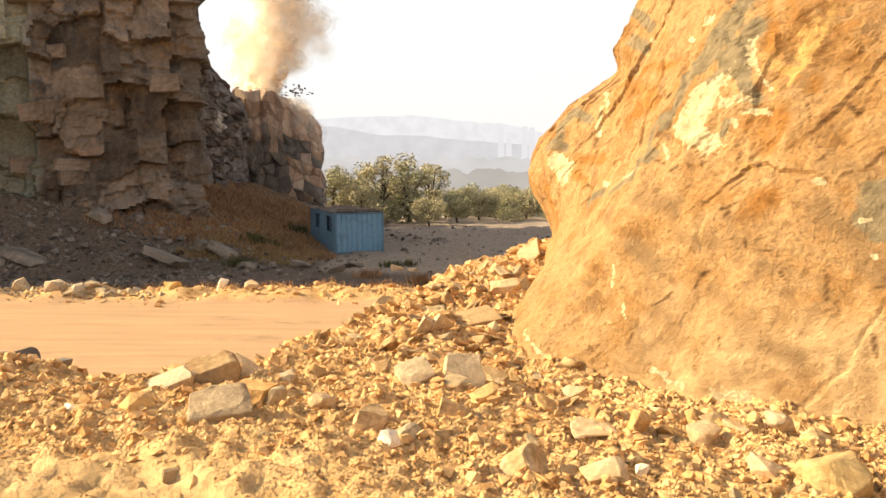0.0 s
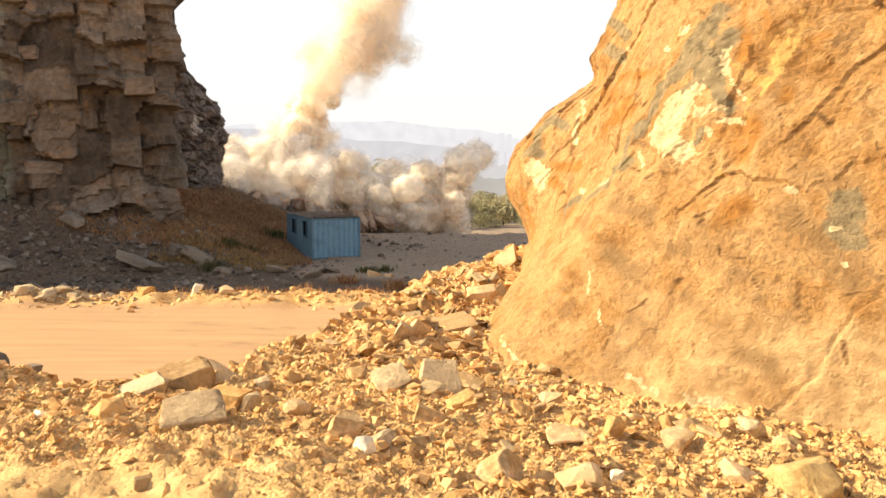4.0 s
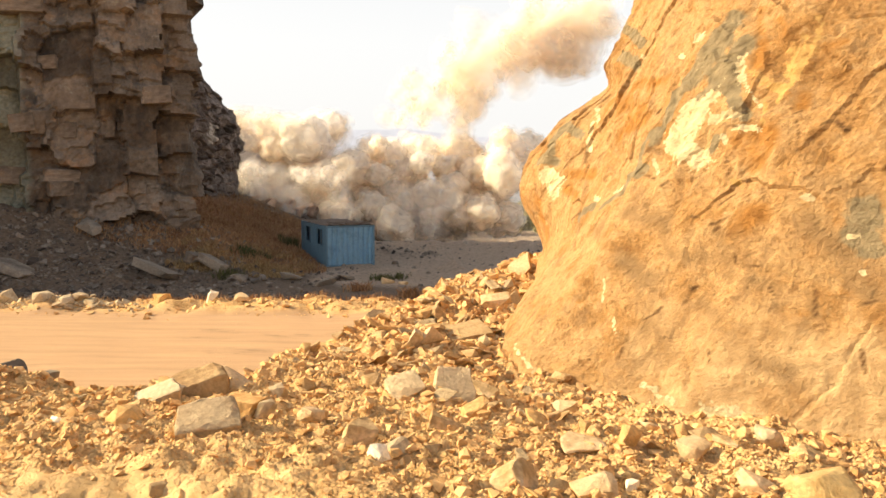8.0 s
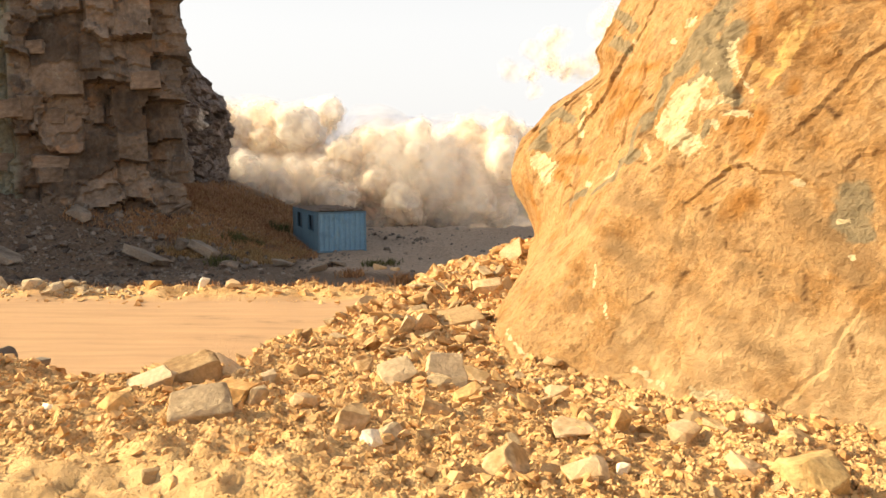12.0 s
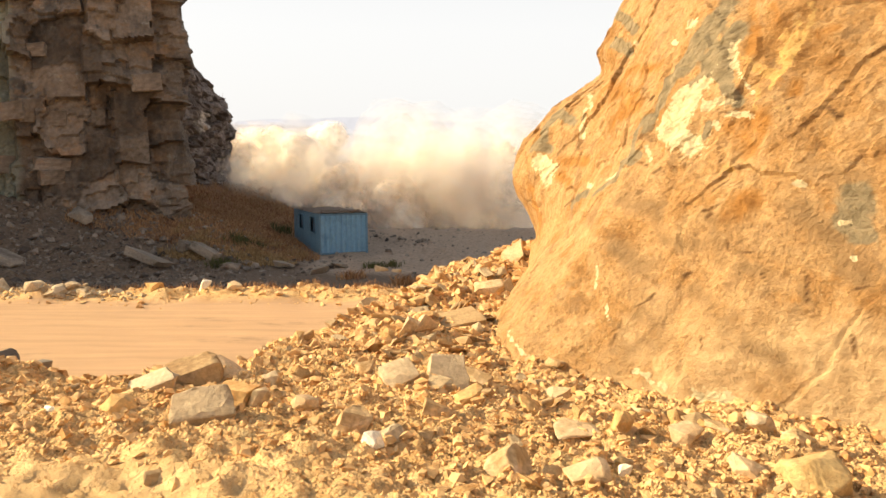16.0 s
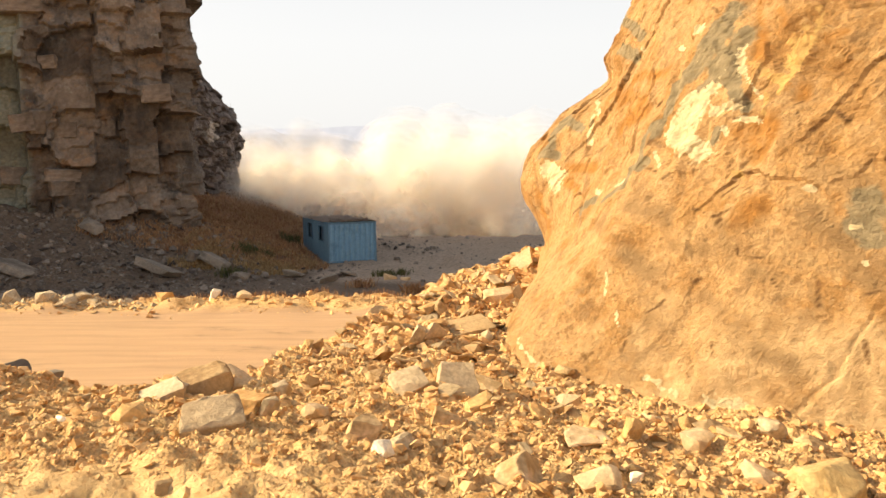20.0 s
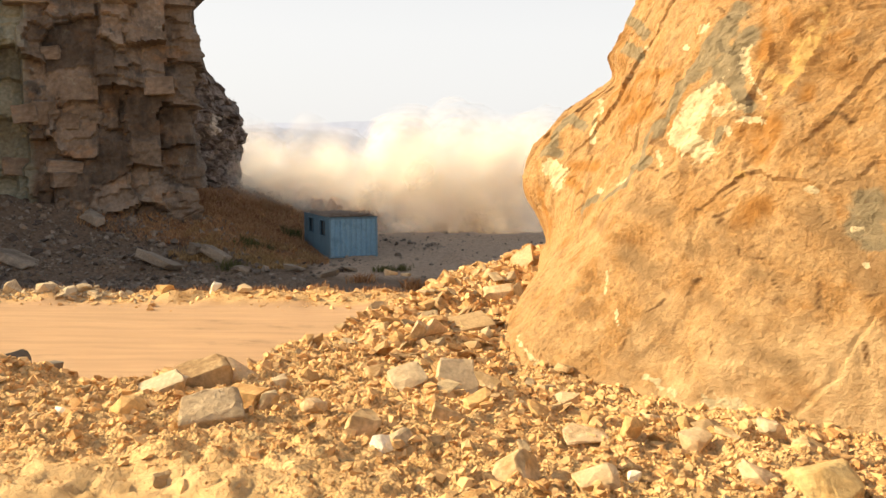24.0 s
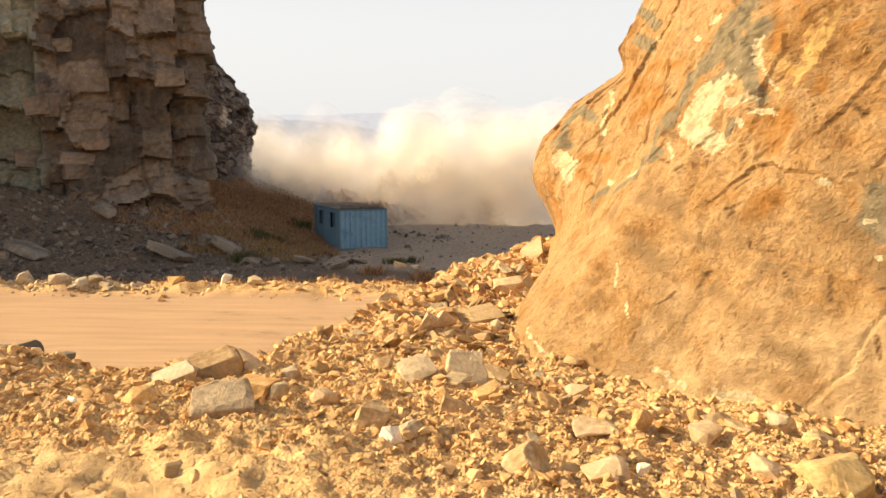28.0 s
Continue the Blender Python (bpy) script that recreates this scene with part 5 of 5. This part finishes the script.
def blades(name, x, y, tall, lean, mat, seed, label, category, kind="stuff"):
    """Many narrow blades standing on the ground, in one mesh."""
    rng = np.random.default_rng(seed)
    n = len(x)
    z = ground_height(x, y)
    ang = rng.uniform(0, 6.28, n)
    h = tall * rng.uniform(0.5, 1.3, n)
    w = 0.035 * h + 0.012
    dx, dy = np.cos(ang), np.sin(ang)
    off = rng.normal(0, lean, (n, 2)) * h[:, None]
    a = np.stack([x - dx * w, y - dy * w, z - 0.05], 1)
    b = np.stack([x + dx * w, y + dy * w, z - 0.05], 1)
    c = np.stack([x + off[:, 0] * 0.4 + dx * w * 0.7, y + off[:, 1] * 0.4 + dy * w * 0.7, z + h * 0.6], 1)
    d = np.stack([x + off[:, 0] * 0.4 - dx * w * 0.7, y + off[:, 1] * 0.4 - dy * w * 0.7, z + h * 0.6], 1)
    e = np.stack([x + off[:, 0], y + off[:, 1], z + h], 1)
    v = np.stack([a, b, c, d, e], 1).reshape(-1, 3)
    i = np.arange(n)[:, None] * 5
    faces = [list(q) for q in (i + np.array([0, 1, 2, 3]))] + [list(q) for q in (i + np.array([3, 2, 4]))]
    return tagged(new(name, mesh(name, v, faces, mat)), label, category, kind=kind)


def build_growth():
    rng = np.random.default_rng(9)
    n = 46000
    x, y = rng.uniform(-18, -5.6, n), rng.uniform(38, 57, n)
    d = distance_to(CLIFF, x, y)
    keep = (d > 0.0) & (d < 9) & (fbm(flat(x * 0.5, y * 0.5), 81) + 0.35 * np.exp(-((x + 11.5) / 4) ** 2) > rng.uniform(-0.35, 0.35, n)) & (y > 38.5 + 0.15 * (x + 8)) & ~((x > -8.6) & (y > 40.4) & (y < 47.5) & (x > -6.0 - 0.41 * (y - 41)))
    blades("dry_grass", x[keep], y[keep], 0.22, 0.7, grass_mat, 10, "rust-brown dry grass on the slope below the cliff", "grass")
    n = 16000
    x, y = rng.uniform(-13, -6.3, n), rng.uniform(36.5, 41.5, n)
    keep = (fbm(flat(x * 0.6, y * 0.6), 83) + 0.25 * np.exp(-((x + 8.6) / 2.2) ** 2) > rng.uniform(-0.15, 0.4, n)) & (distance_to(CLIFF, x, y) > 0.3)
    blades("golden_grass", x[keep], y[keep], 0.20, 0.6, straw_mat, 14, "golden-brown dry grass on the flat beside the cabin", "grass")
    for cx, cy, r, tall in ((-9.8, 36.2, 0.7, 0.35), (-8.9, 40.0, 0.5, 0.25), (-9.7, 39.6, 0.6, 0.4), (-2.6, 36.6, 0.5, 0.28), (-1.7, 36.9, 0.4, 0.26), (-8.9, 47.0, 0.6, 0.5), (-3.2, 33.2, 0.5, 0.35), (-1.0, 31.8, 0.5, 0.4), (0.2, 31.0, 0.5, 0.35)):
        m = int(260 * r)
        blades("weed_clump", rng.normal(cx, r * 0.5, m), rng.normal(cy, r * 0.5, m), tall, 0.5, weed_mat if cy > 34 else grass_mat, int(cx * 100) % 997, "low green weeds growing among the stones" if cy > 34 else "tuft of dry grass beside the road", "weeds")
    n = 900
    x, y = rng.uniform(-17, -1, n), rng.normal(29.9, 0.35, n)
    blades("roadside_grass", x, y, 0.22, 0.5, grass_mat, 12, "thin dry grass along the roadside berm", "grass")
    # tufts along the top edge of the lower cliff
    verts, faces = [], []
    edge = TOP_EDGE[(TOP_EDGE[:, 1] > 50) & (TOP_EDGE[:, 1] < 58)]
    for k in range(220):
        bx, by, bz = edge[rng.integers(len(edge))] + rng.normal(0, 0.1, 3)
        h, o = rng.uniform(0.08, 0.3), rng.normal(0, 0.1, 2)
        b = len(verts)
        verts += [(bx - 0.02, by, bz - 0.2), (bx + 0.02, by, bz - 0.2), (bx + o[0], by + o[1], bz + h)]
        faces.append((b, b + 1, b + 2))
    tagged(new("clifftop_grass", mesh("clifftop_grass", verts, faces, grass_mat)), "dry grass tufts on the edge of the cliff", "grass", kind="stuff")


build_growth()


# ---- the blast: rock blocks that are thrown down, and dust in rigid puffs ----
def dust(name, colour, cover, patch):
    """Dust: it scatters light both ways and, in patches, lets part of it through."""
    m = bpy.data.materials.new(name)
    m.use_nodes = True
    n, l = m.node_tree.nodes, m.node_tree.links
    n.remove(n["Principled BSDF"])
    a, b = n.new("ShaderNodeBsdfDiffuse"), n.new("ShaderNodeBsdfTranslucent")
    at, spots = n.new("ShaderNodeTexCoord"), n.new("ShaderNodeTexNoise")
    spots.inputs["Scale"].default_value, spots.inputs["Detail"].default_value, spots.inputs["Roughness"].default_value = 1.5, 2.5, 0.5
    l.new(at.outputs["Object"], spots.inputs["Vector"])
    ramp = n.new("ShaderNodeValToRGB")
    for k, (p, f) in enumerate(((0.3, 0.92), (0.7, 1.05))):
        ramp.color_ramp.elements[k].position, ramp.color_ramp.elements[k].color = p, (*[c * f for c in colour], 1)
    l.new(spots.outputs["Fac"], ramp.inputs["Fac"])
    for s in (a, b):
        l.new(ramp.outputs["Color"], s.inputs["Color"])
    both, clear, out = n.new("ShaderNodeMixShader"), n.new("ShaderNodeBsdfTransparent"), n.new("ShaderNodeMixShader")
    both.inputs["Fac"].default_value = 0.55
    l.new(a.outputs[0], both.inputs[1])
    l.new(b.outputs[0], both.inputs[2])
    amount = n.new("ShaderNodeMapRange")
    amount.inputs["From Min"].default_value, amount.inputs["From Max"].default_value = 0.32, 0.68
    amount.inputs["To Min"].default_value, amount.inputs["To Max"].default_value = max(0, cover - patch), min(1, cover + patch)
    l.new(spots.outputs["Fac"], amount.inputs["Value"])
    l.new(amount.outputs[0], out.inputs["Fac"])
    l.new(clear.outputs[0], out.inputs[1])
    l.new(both.outputs[0], out.inputs[2])
    l.new(out.outputs[0], n["Material Output"].inputs["Surface"])
    return m


BALLS = {}
for fine in (3, 4):
    bm = bmesh.new()
    bmesh.ops.create_icosphere(bm, subdivisions=fine, radius=1)
    bm.verts.index_update()
    BALLS[fine] = (np.array([v.co[:] for v in bm.verts]), np.array([[v.index for v in f.verts] for f in bm.faces]))
    bm.free()


def puff_mesh(seed, shells, mats, loose=0.0):
    """A billow: lumpy shells inside one another, from (radius, fineness, material) rows."""
    made = []
    for k, (radius, fine, slot) in enumerate(shells):
        e, f = BALLS[fine]
        calm = 1 - 0.6 * loose
        lump = 0.83 + calm * 0.27 * (1 - 2 * np.abs(value(e * 1.5 + seed * 3.1, seed))) + calm * 0.12 * (1 - 2 * np.abs(value(e * 3.3 + seed, seed + 1))) + calm * 0.045 * (1 - 2 * np.abs(value(e * 7.1 + seed, seed + 2)))
        lump = lump + (0.05 + 0.13 * loose) * fbm(e * 2.4 + 11.0 * k, seed + 7 + k)
        made.append(mesh("puff" if k == 0 else "veil", e * (lump * radius)[:, None], f, mats[slot], True))
    return made


def build_puffs():
    made = {}
    for name, colour in (("tan", (0.997, 0.938, 0.842)), ("grey", (0.988, 0.962, 0.926)), ("rose", (0.965, 0.862, 0.755)), ("pale", (0.997, 0.960, 0.898))):
        mats = [dust(name + "_dust_" + w, colour, c, p) for w, c, p in (("body", 0.72, 0.2), ("veil", 0.24, 0.20), ("fringe", 0.062, 0.062), ("haze", 0.10, 0.09), ("edge", 0.032, 0.032))]
        made[name] = [puff_mesh(500 + 20 * len(made) + k, ((0.62, 3, 0), (0.80, 4, 0), (0.92, 3, 1), (1.04, 3, 2)), mats) for k in range(4)]
        made["thin " + name] = [puff_mesh(600 + 20 * len(made) + k, ((0.5, 3, 1), (0.72, 3, 1), (0.86, 3, 2), (0.98, 3, 2), (1.1, 3, 2)), mats, 0.55) for k in range(4)]
        made["haze " + name] = [puff_mesh(640 + 20 * len(made) + k, ((0.5, 3, 3), (0.72, 3, 3), (0.88, 3, 4), (1.0, 3, 4), (1.12, 3, 4)), mats, 1.0) for k in range(4)]
    return made


PUFFS = build_puffs()
TIMES = (0, 0.5, 1, 1.5, 2, 2.5, 3, 3.5, 4.5, 5.5, 6.5, 7.5, 9, 11, 13, 15.5, 18, 21, 24, 28)
MOVES = []


def puff(cloud, kind, k, radius, where, rng):
    inner, *veils = PUFFS[kind][k % 4]
    ob = part("puff", inner, None, cloud)
    for veil in veils:
        part("veil", veil, None, ob)
    ob.scale = (radius * rng.uniform(0.9, 1.15), radius * rng.uniform(0.9, 1.15), radius * rng.uniform(0.8, 1.0))
    h, spin = rng.uniform(0, 360), rng.uniform(-5, 5)
    rx, ry = rng.uniform(-40, 40), rng.uniform(-40, 40)
    MOVES.append((ob, [(t, pose(*where(t), rx, ry + 1.5 * spin * min(t, 12), h + spin * t)) for t in TIMES]))


def build_plume():
    """The column thrown up from the bench, which leans over and drifts away."""
    cloud = empty("dust_plume", pose(-15.5, 65, 0))
    rng = random.Random(31)
    for k in range(140):
        s = (k + rng.uniform(0, 1)) / 140
        bulge = math.exp(-((s - 0.55) / 0.18) ** 2)
        x0, y0, z0 = rng.gauss(0, 0.5 + 0.5 * bulge) + 2.2 * s + 0.9 * bulge, rng.uniform(-1.5, 1.5), 7.2 + 14 * s + rng.gauss(0, 0.4)
        jx, jz = rng.uniform(-0.32, 0.32), rng.uniform(-0.24, 0.24)

        heavy = k % 2 == 0 and s < 0.36

        def where(t, s=s, x0=x0, y0=y0, z0=z0, jx=jx, jz=jz, heavy=heavy):
            drop = 3.0 * (1 - s) ** 2 * (1 - math.exp(-t / 1.0))
            if heavy:
                drop += min(0.95 * max(0, t - 2.6) ** 1.7, z0 + 3)
                jx = 0.15 * jx - 0.12 * min(max(0, t - 3.0), 8)
                t = min(t, 11) + 0.1 * max(0, t - 11)
            return (x0 + t * (0.6 + 1.3 * s + jx) + (0.11 + 0.08 * s) * t * t, y0 + 0.1 * t, z0 - drop + (0.30 - 0.72 * s + jz) * min(t, 9) + (0 if heavy else 0.7 * (1 - s) * max(0, min(t, 12) - 4)))
        kind = "tan" if heavy else ("thin tan", "haze tan", "haze pale")[k // 2 % 3]
        puff(cloud, kind, k, (0.85 + 0.7 * s + 0.35 * bulge) * (0.72 if heavy else 1.08) * rng.uniform(0.75, 1.25), where, rng)
    # a faint veil on the lee side
    for k in range(14):
        x0, z0 = rng.uniform(-2.6, -0.4), rng.uniform(8, 16)
        puff(cloud, "thin pale", k, rng.uniform(1.0, 1.7), lambda t, x0=x0, z0=z0: (x0 + 1.6 * t + 0.1 * t * t, 1.5, z0 - 0.35 * min(t, 9)), rng)
    tagged(cloud, "tan dust column rising from the blast and drifting away", "dust cloud")


def build_surge():
    """Dust that rolls out along the floor, billows up and settles into a haze."""
    cloud = empty("dust_surge", pose(-13, 63, 0))
    rng = random.Random(47)

    def lobe(count, kinds, start, goal, began, slow, radius, drift, late, settle=0.0):
        for k in range(count):
            a = [rng.uniform(*r) for r in start]
            b = [rng.uniform(*r) for r in goal]
            t0, tau = rng.uniform(*began), slow * rng.uniform(0.75, 1.3)
            r = rng.uniform(*radius)
            ph = rng.uniform(0, 6.28)

            def where(t, a=a, b=b, t0=t0, tau=tau, ph=ph):
                g = 1 - math.exp(-max(0, t - t0) / tau)
                gz = g * g * (3 - 2 * g) if late else g
                x = a[0] + (b[0] - a[0]) * g + drift * max(0, t - t0)
                return (x + 0.25 * g * math.sin(0.25 * t + ph), a[1] + (b[1] - a[1]) * g, a[2] + (b[2] - a[2]) * gz + 0.2 * g * math.sin(0.2 * t + ph) - settle * max(0, t - 10.5) ** 1.15)
            puff(cloud, kinds[k % len(kinds)], k, r, where, rng)
    # rose dust on the breaking crest, which sinks with it
    lobe(44, ("thin rose", "haze tan", "thin tan", "haze rose"), ((-3.8, 1.8), (-0.9, 1.6), (4.8, 9.0)), ((-3, 8), (-1.0, 2.5), (1.0, 6.0)), (0.15, 0.6), 1.0, (0.8, 1.6), 0.05, False, 0.35)
    # grey smoke that hides the falling face
    lobe(40, ("thin grey", "haze grey", "thin grey"), ((-4, 4), (-3.4, -1.6), (-3.0, -1.5)), ((-4.5, 5.5), (-3.6, -1.8), (0.4, 5.0)), (0.05, 0.4), 0.42, (0.8, 1.5), 0.04, False, 0.3)
    # first white skirt along the floor
    lobe(36, ("thin grey", "grey", "thin pale"), ((-5, 2), (-0.5, 2), (-2.0, -1.0)), ((-5, 3), (-2.5, 1.0), (0.3, 3.6)), (0.35, 0.8), 0.5, (0.7, 1.2), 0.03, False, 0.2)
    lobe(34, ("thin pale", "pale", "thin grey"), ((1, 5), (-0.5, 1), (-2.0, -1.0)), ((2, 15.5), (-2.5, 1.5), (-0.1, 1.2)), (0.4, 0.9), 0.6, (0.6, 1.1), 0.03, False, 0.1)
    # grey dust bursting out beside the cliff, and a bright roll along the floor
    lobe(46, ("grey", "thin grey", "grey"), ((-4, 0), (1.0, 3), (-3, -1.8)), ((-4.6, 2.4), (-1.5, 2.0), (0.6, 6.8)), (0.4, 1.4), 0.75, (1.0, 1.6), 0.02, False, 0.3)
    lobe(46, ("pale", "tan", "thin pale"), ((2, 7), (1.0, 3), (-3, -1.8)), ((5.5, 16), (-1.5, 1.5), (0.1, 3.6)), (0.7, 1.6), 0.85, (0.8, 1.4), 0.03, False, 0.3)
    # left billows along the cliff
    lobe(64, ("grey", "tan", "thin tan", "pale", "thin tan"), ((-4, 1), (2, 4), (-4, -2.5)), ((-5.5, 4.6), (-1, 4), (0.3, 9.4)), (0.9, 2.8), 1.25, (1.2, 2.0), 0.02, False, 0.36)
    # right billows rolling away along the floor
    lobe(84, ("tan", "pale", "thin pale", "tan", "pale"), ((0, 6), (2, 4), (-4, -2.5)), ((5, 21), (-2, 4), (0.2, 7.6)), (1.1, 3.2), 1.7, (1.1, 2.0), 0.02, False, 0.36)
    # the later middle billow before the others
    lobe(30, ("tan", "thin tan", "tan"), ((0, 4), (0, 3), (-5, -3)), ((1, 11), (-5, -1), (0.3, 4.8)), (3.5, 7.5), 2.4, (1.1, 1.9), 0.05, False, 0.24)
    # thin haze that fills the gap at last
    lobe(84, ("haze pale", "haze grey", "haze tan"), ((-6, 12), (0, 6), (-7, -5)), ((-8, 24), (-6, 3), (0.0, 6.2)), (5.0, 12.0), 3.6, (2.0, 3.8), 0.03, True)
    lobe(26, ("thin pale", "haze grey", "thin grey"), ((-6, 12), (0, 4), (-8, -6)), ((-5, 20), (-3, 4), (0.2, 4.6)), (9.0, 15.0), 4.5, (1.6, 2.8), 0.02, True)
    tagged(cloud, "billowing tan and grey dust cloud rolling over the quarry floor", "dust cloud")


def build_blast_blocks():
    """The bench that is blown: jointed blocks packed as a wall, which slump and spread."""
    rng = random.Random(77)
    nx, nz, ny = 13, 11, 2
    lattice = {}
    for i in range(nx + 1):
        for j in range(nz + 1):
            for d in range(ny + 1):
                top = 10.2 - 0.16 * max(0, i - 7) ** 1.55 - 0.5 * max(0, 3 - i)
                z = -0.3 + (top + 0.3) * (j / nz)
                lattice[i, j, d] = Vector((-17.9 + 0.62 * i + rng.uniform(-0.24, 0.24) - 0.03 * j, 61.4 + 1.3 * d + 0.2 * max(0, i - 9) + rng.uniform(-0.35, 0.35), z + rng.uniform(-0.32, 0.32)))
    for i in range(nx):
        for j in range(nz):
            for d in range(ny):
                corners = [lattice[i + a, j + b, d + c] for c in (0, 1) for b in (0, 1) for a in (0, 1)]
                mid = sum(corners, Vector()) / 8
                x, y, z = mid
                up = z / 10
                # paler pink on the crest and right end puts sunlight into the colour
                mat = blast_top if z > 7.4 - 0.12 * i + rng.uniform(-0.7, 0.7) or i >= 9 and rng.random() < 0.45 else blast_low
                bm = bmesh.new()
                for c in corners:
                    bm.verts.new((c - mid) * 0.985)
                bmesh.ops.convex_hull(bm, input=bm.verts)
                bmesh.ops.bevel(bm, geom=bm.edges[:], offset=0.05, segments=1, affect="EDGES")
                bmesh.ops.triangulate(bm, faces=bm.faces[:])
                bmesh.ops.subdivide_edges(bm, edges=[e for e in bm.edges if e.calc_length() > 0.4], cuts=1)
                for v in bm.verts:
                    v.co += 0.09 * noise.noise_vector((v.co + mid) * 2.3)
                me = bpy.data.meshes.new("blasted_block")
                bm.to_mesh(me)
                bm.free()
                me.materials.append(mat)
                ob = new("blasted_block", me)
                tagged(ob, "pinkish rock block with sunlight put into its colour, breaking off the blasted bench" if mat is blast_top else "dark rock block falling from the blasted bench face", "rock", "blasted rock blocks")
                delay = 0.16 + 0.30 * (1 - up) + rng.uniform(-0.04, 0.06)
                vx, vy, vz = 0.5 + 1.0 * rng.random() * (0.4 + up) + 0.26 * i, -1.0 - 0.8 * rng.random(), rng.uniform(-0.4, 0.3)
                rest = 0.25 + z * rng.uniform(0.16, 0.25) * math.exp(-max(0, i - 4) ** 2 / 18)
                spin = [rng.uniform(-30, 30) for _ in range(3)]
                rows = []
                land = delay + (vz + math.sqrt(vz * vz + 19.6 * max(0.01, z - rest))) / 9.8
                for t in (0, 0.2, 0.4, 0.6, 0.8, 1.0, 1.2, 1.4, 1.6, 1.9, 2.3, 28):
                    e = min(max(0, t - delay), land - delay)
                    slide = 1 - math.exp(-2.5 * max(0, t - land))
                    fall = z + vz * e - 4.9 * e * e if z > rest else z
                    rows.append((t, pose(x + vx * (e + 0.5 * slide), y + vy * (e + 0.4 * slide), max(min(z, rest), fall), *[s * e for s in spin])))
                MOVES.append((ob, rows))
    # small fragments thrown into the air
    bits = [mesh("flying_fragment", p * 0.30, f, blast_low) for p, f in (rock_shape(700 + k, (1, 0.8, 0.6), 10) for k in range(4))]
    for k in range(44):
        ob = new("flying_fragment", bits[k % 4])
        ob.scale = [rng.uniform(0.4, 1.2) for _ in range(3)]
        tagged(ob, "dark rock fragment thrown into the air by the blast", "rock", "flying fragments")
        x, y, z = rng.uniform(-16.5, -10.6), rng.uniform(61.6, 64), rng.uniform(9.8, 10.6)
        if k < 18:
            x, z = rng.uniform(-12.2, -11.4), rng.uniform(9.6, 10.8)
        vx, vy, vz = rng.uniform(0.2, 2.6), rng.uniform(-1.5, 1), rng.uniform(-0.5, 3.5) if k % 9 else rng.uniform(8, 12)
        land = (vz + math.sqrt(vz * vz + 19.6 * (z - 0.1))) / 9.8
        spin = [rng.uniform(-160, 160) for _ in range(3)]
        rows = []
        for t in [0.25 * q for q in range(15)] + [28]:
            e = min(t, land)
            rows.append((t, pose(x + vx * e, y + vy * e, max(0.1, z + vz * e - 4.9 * e * e), *[s * e for s in spin])))
        MOVES.append((ob, rows))


build_blast_blocks()
build_plume()
build_surge()


def motions():
    for ob, rows in MOVES:
        walk(ob, rows)


motions()
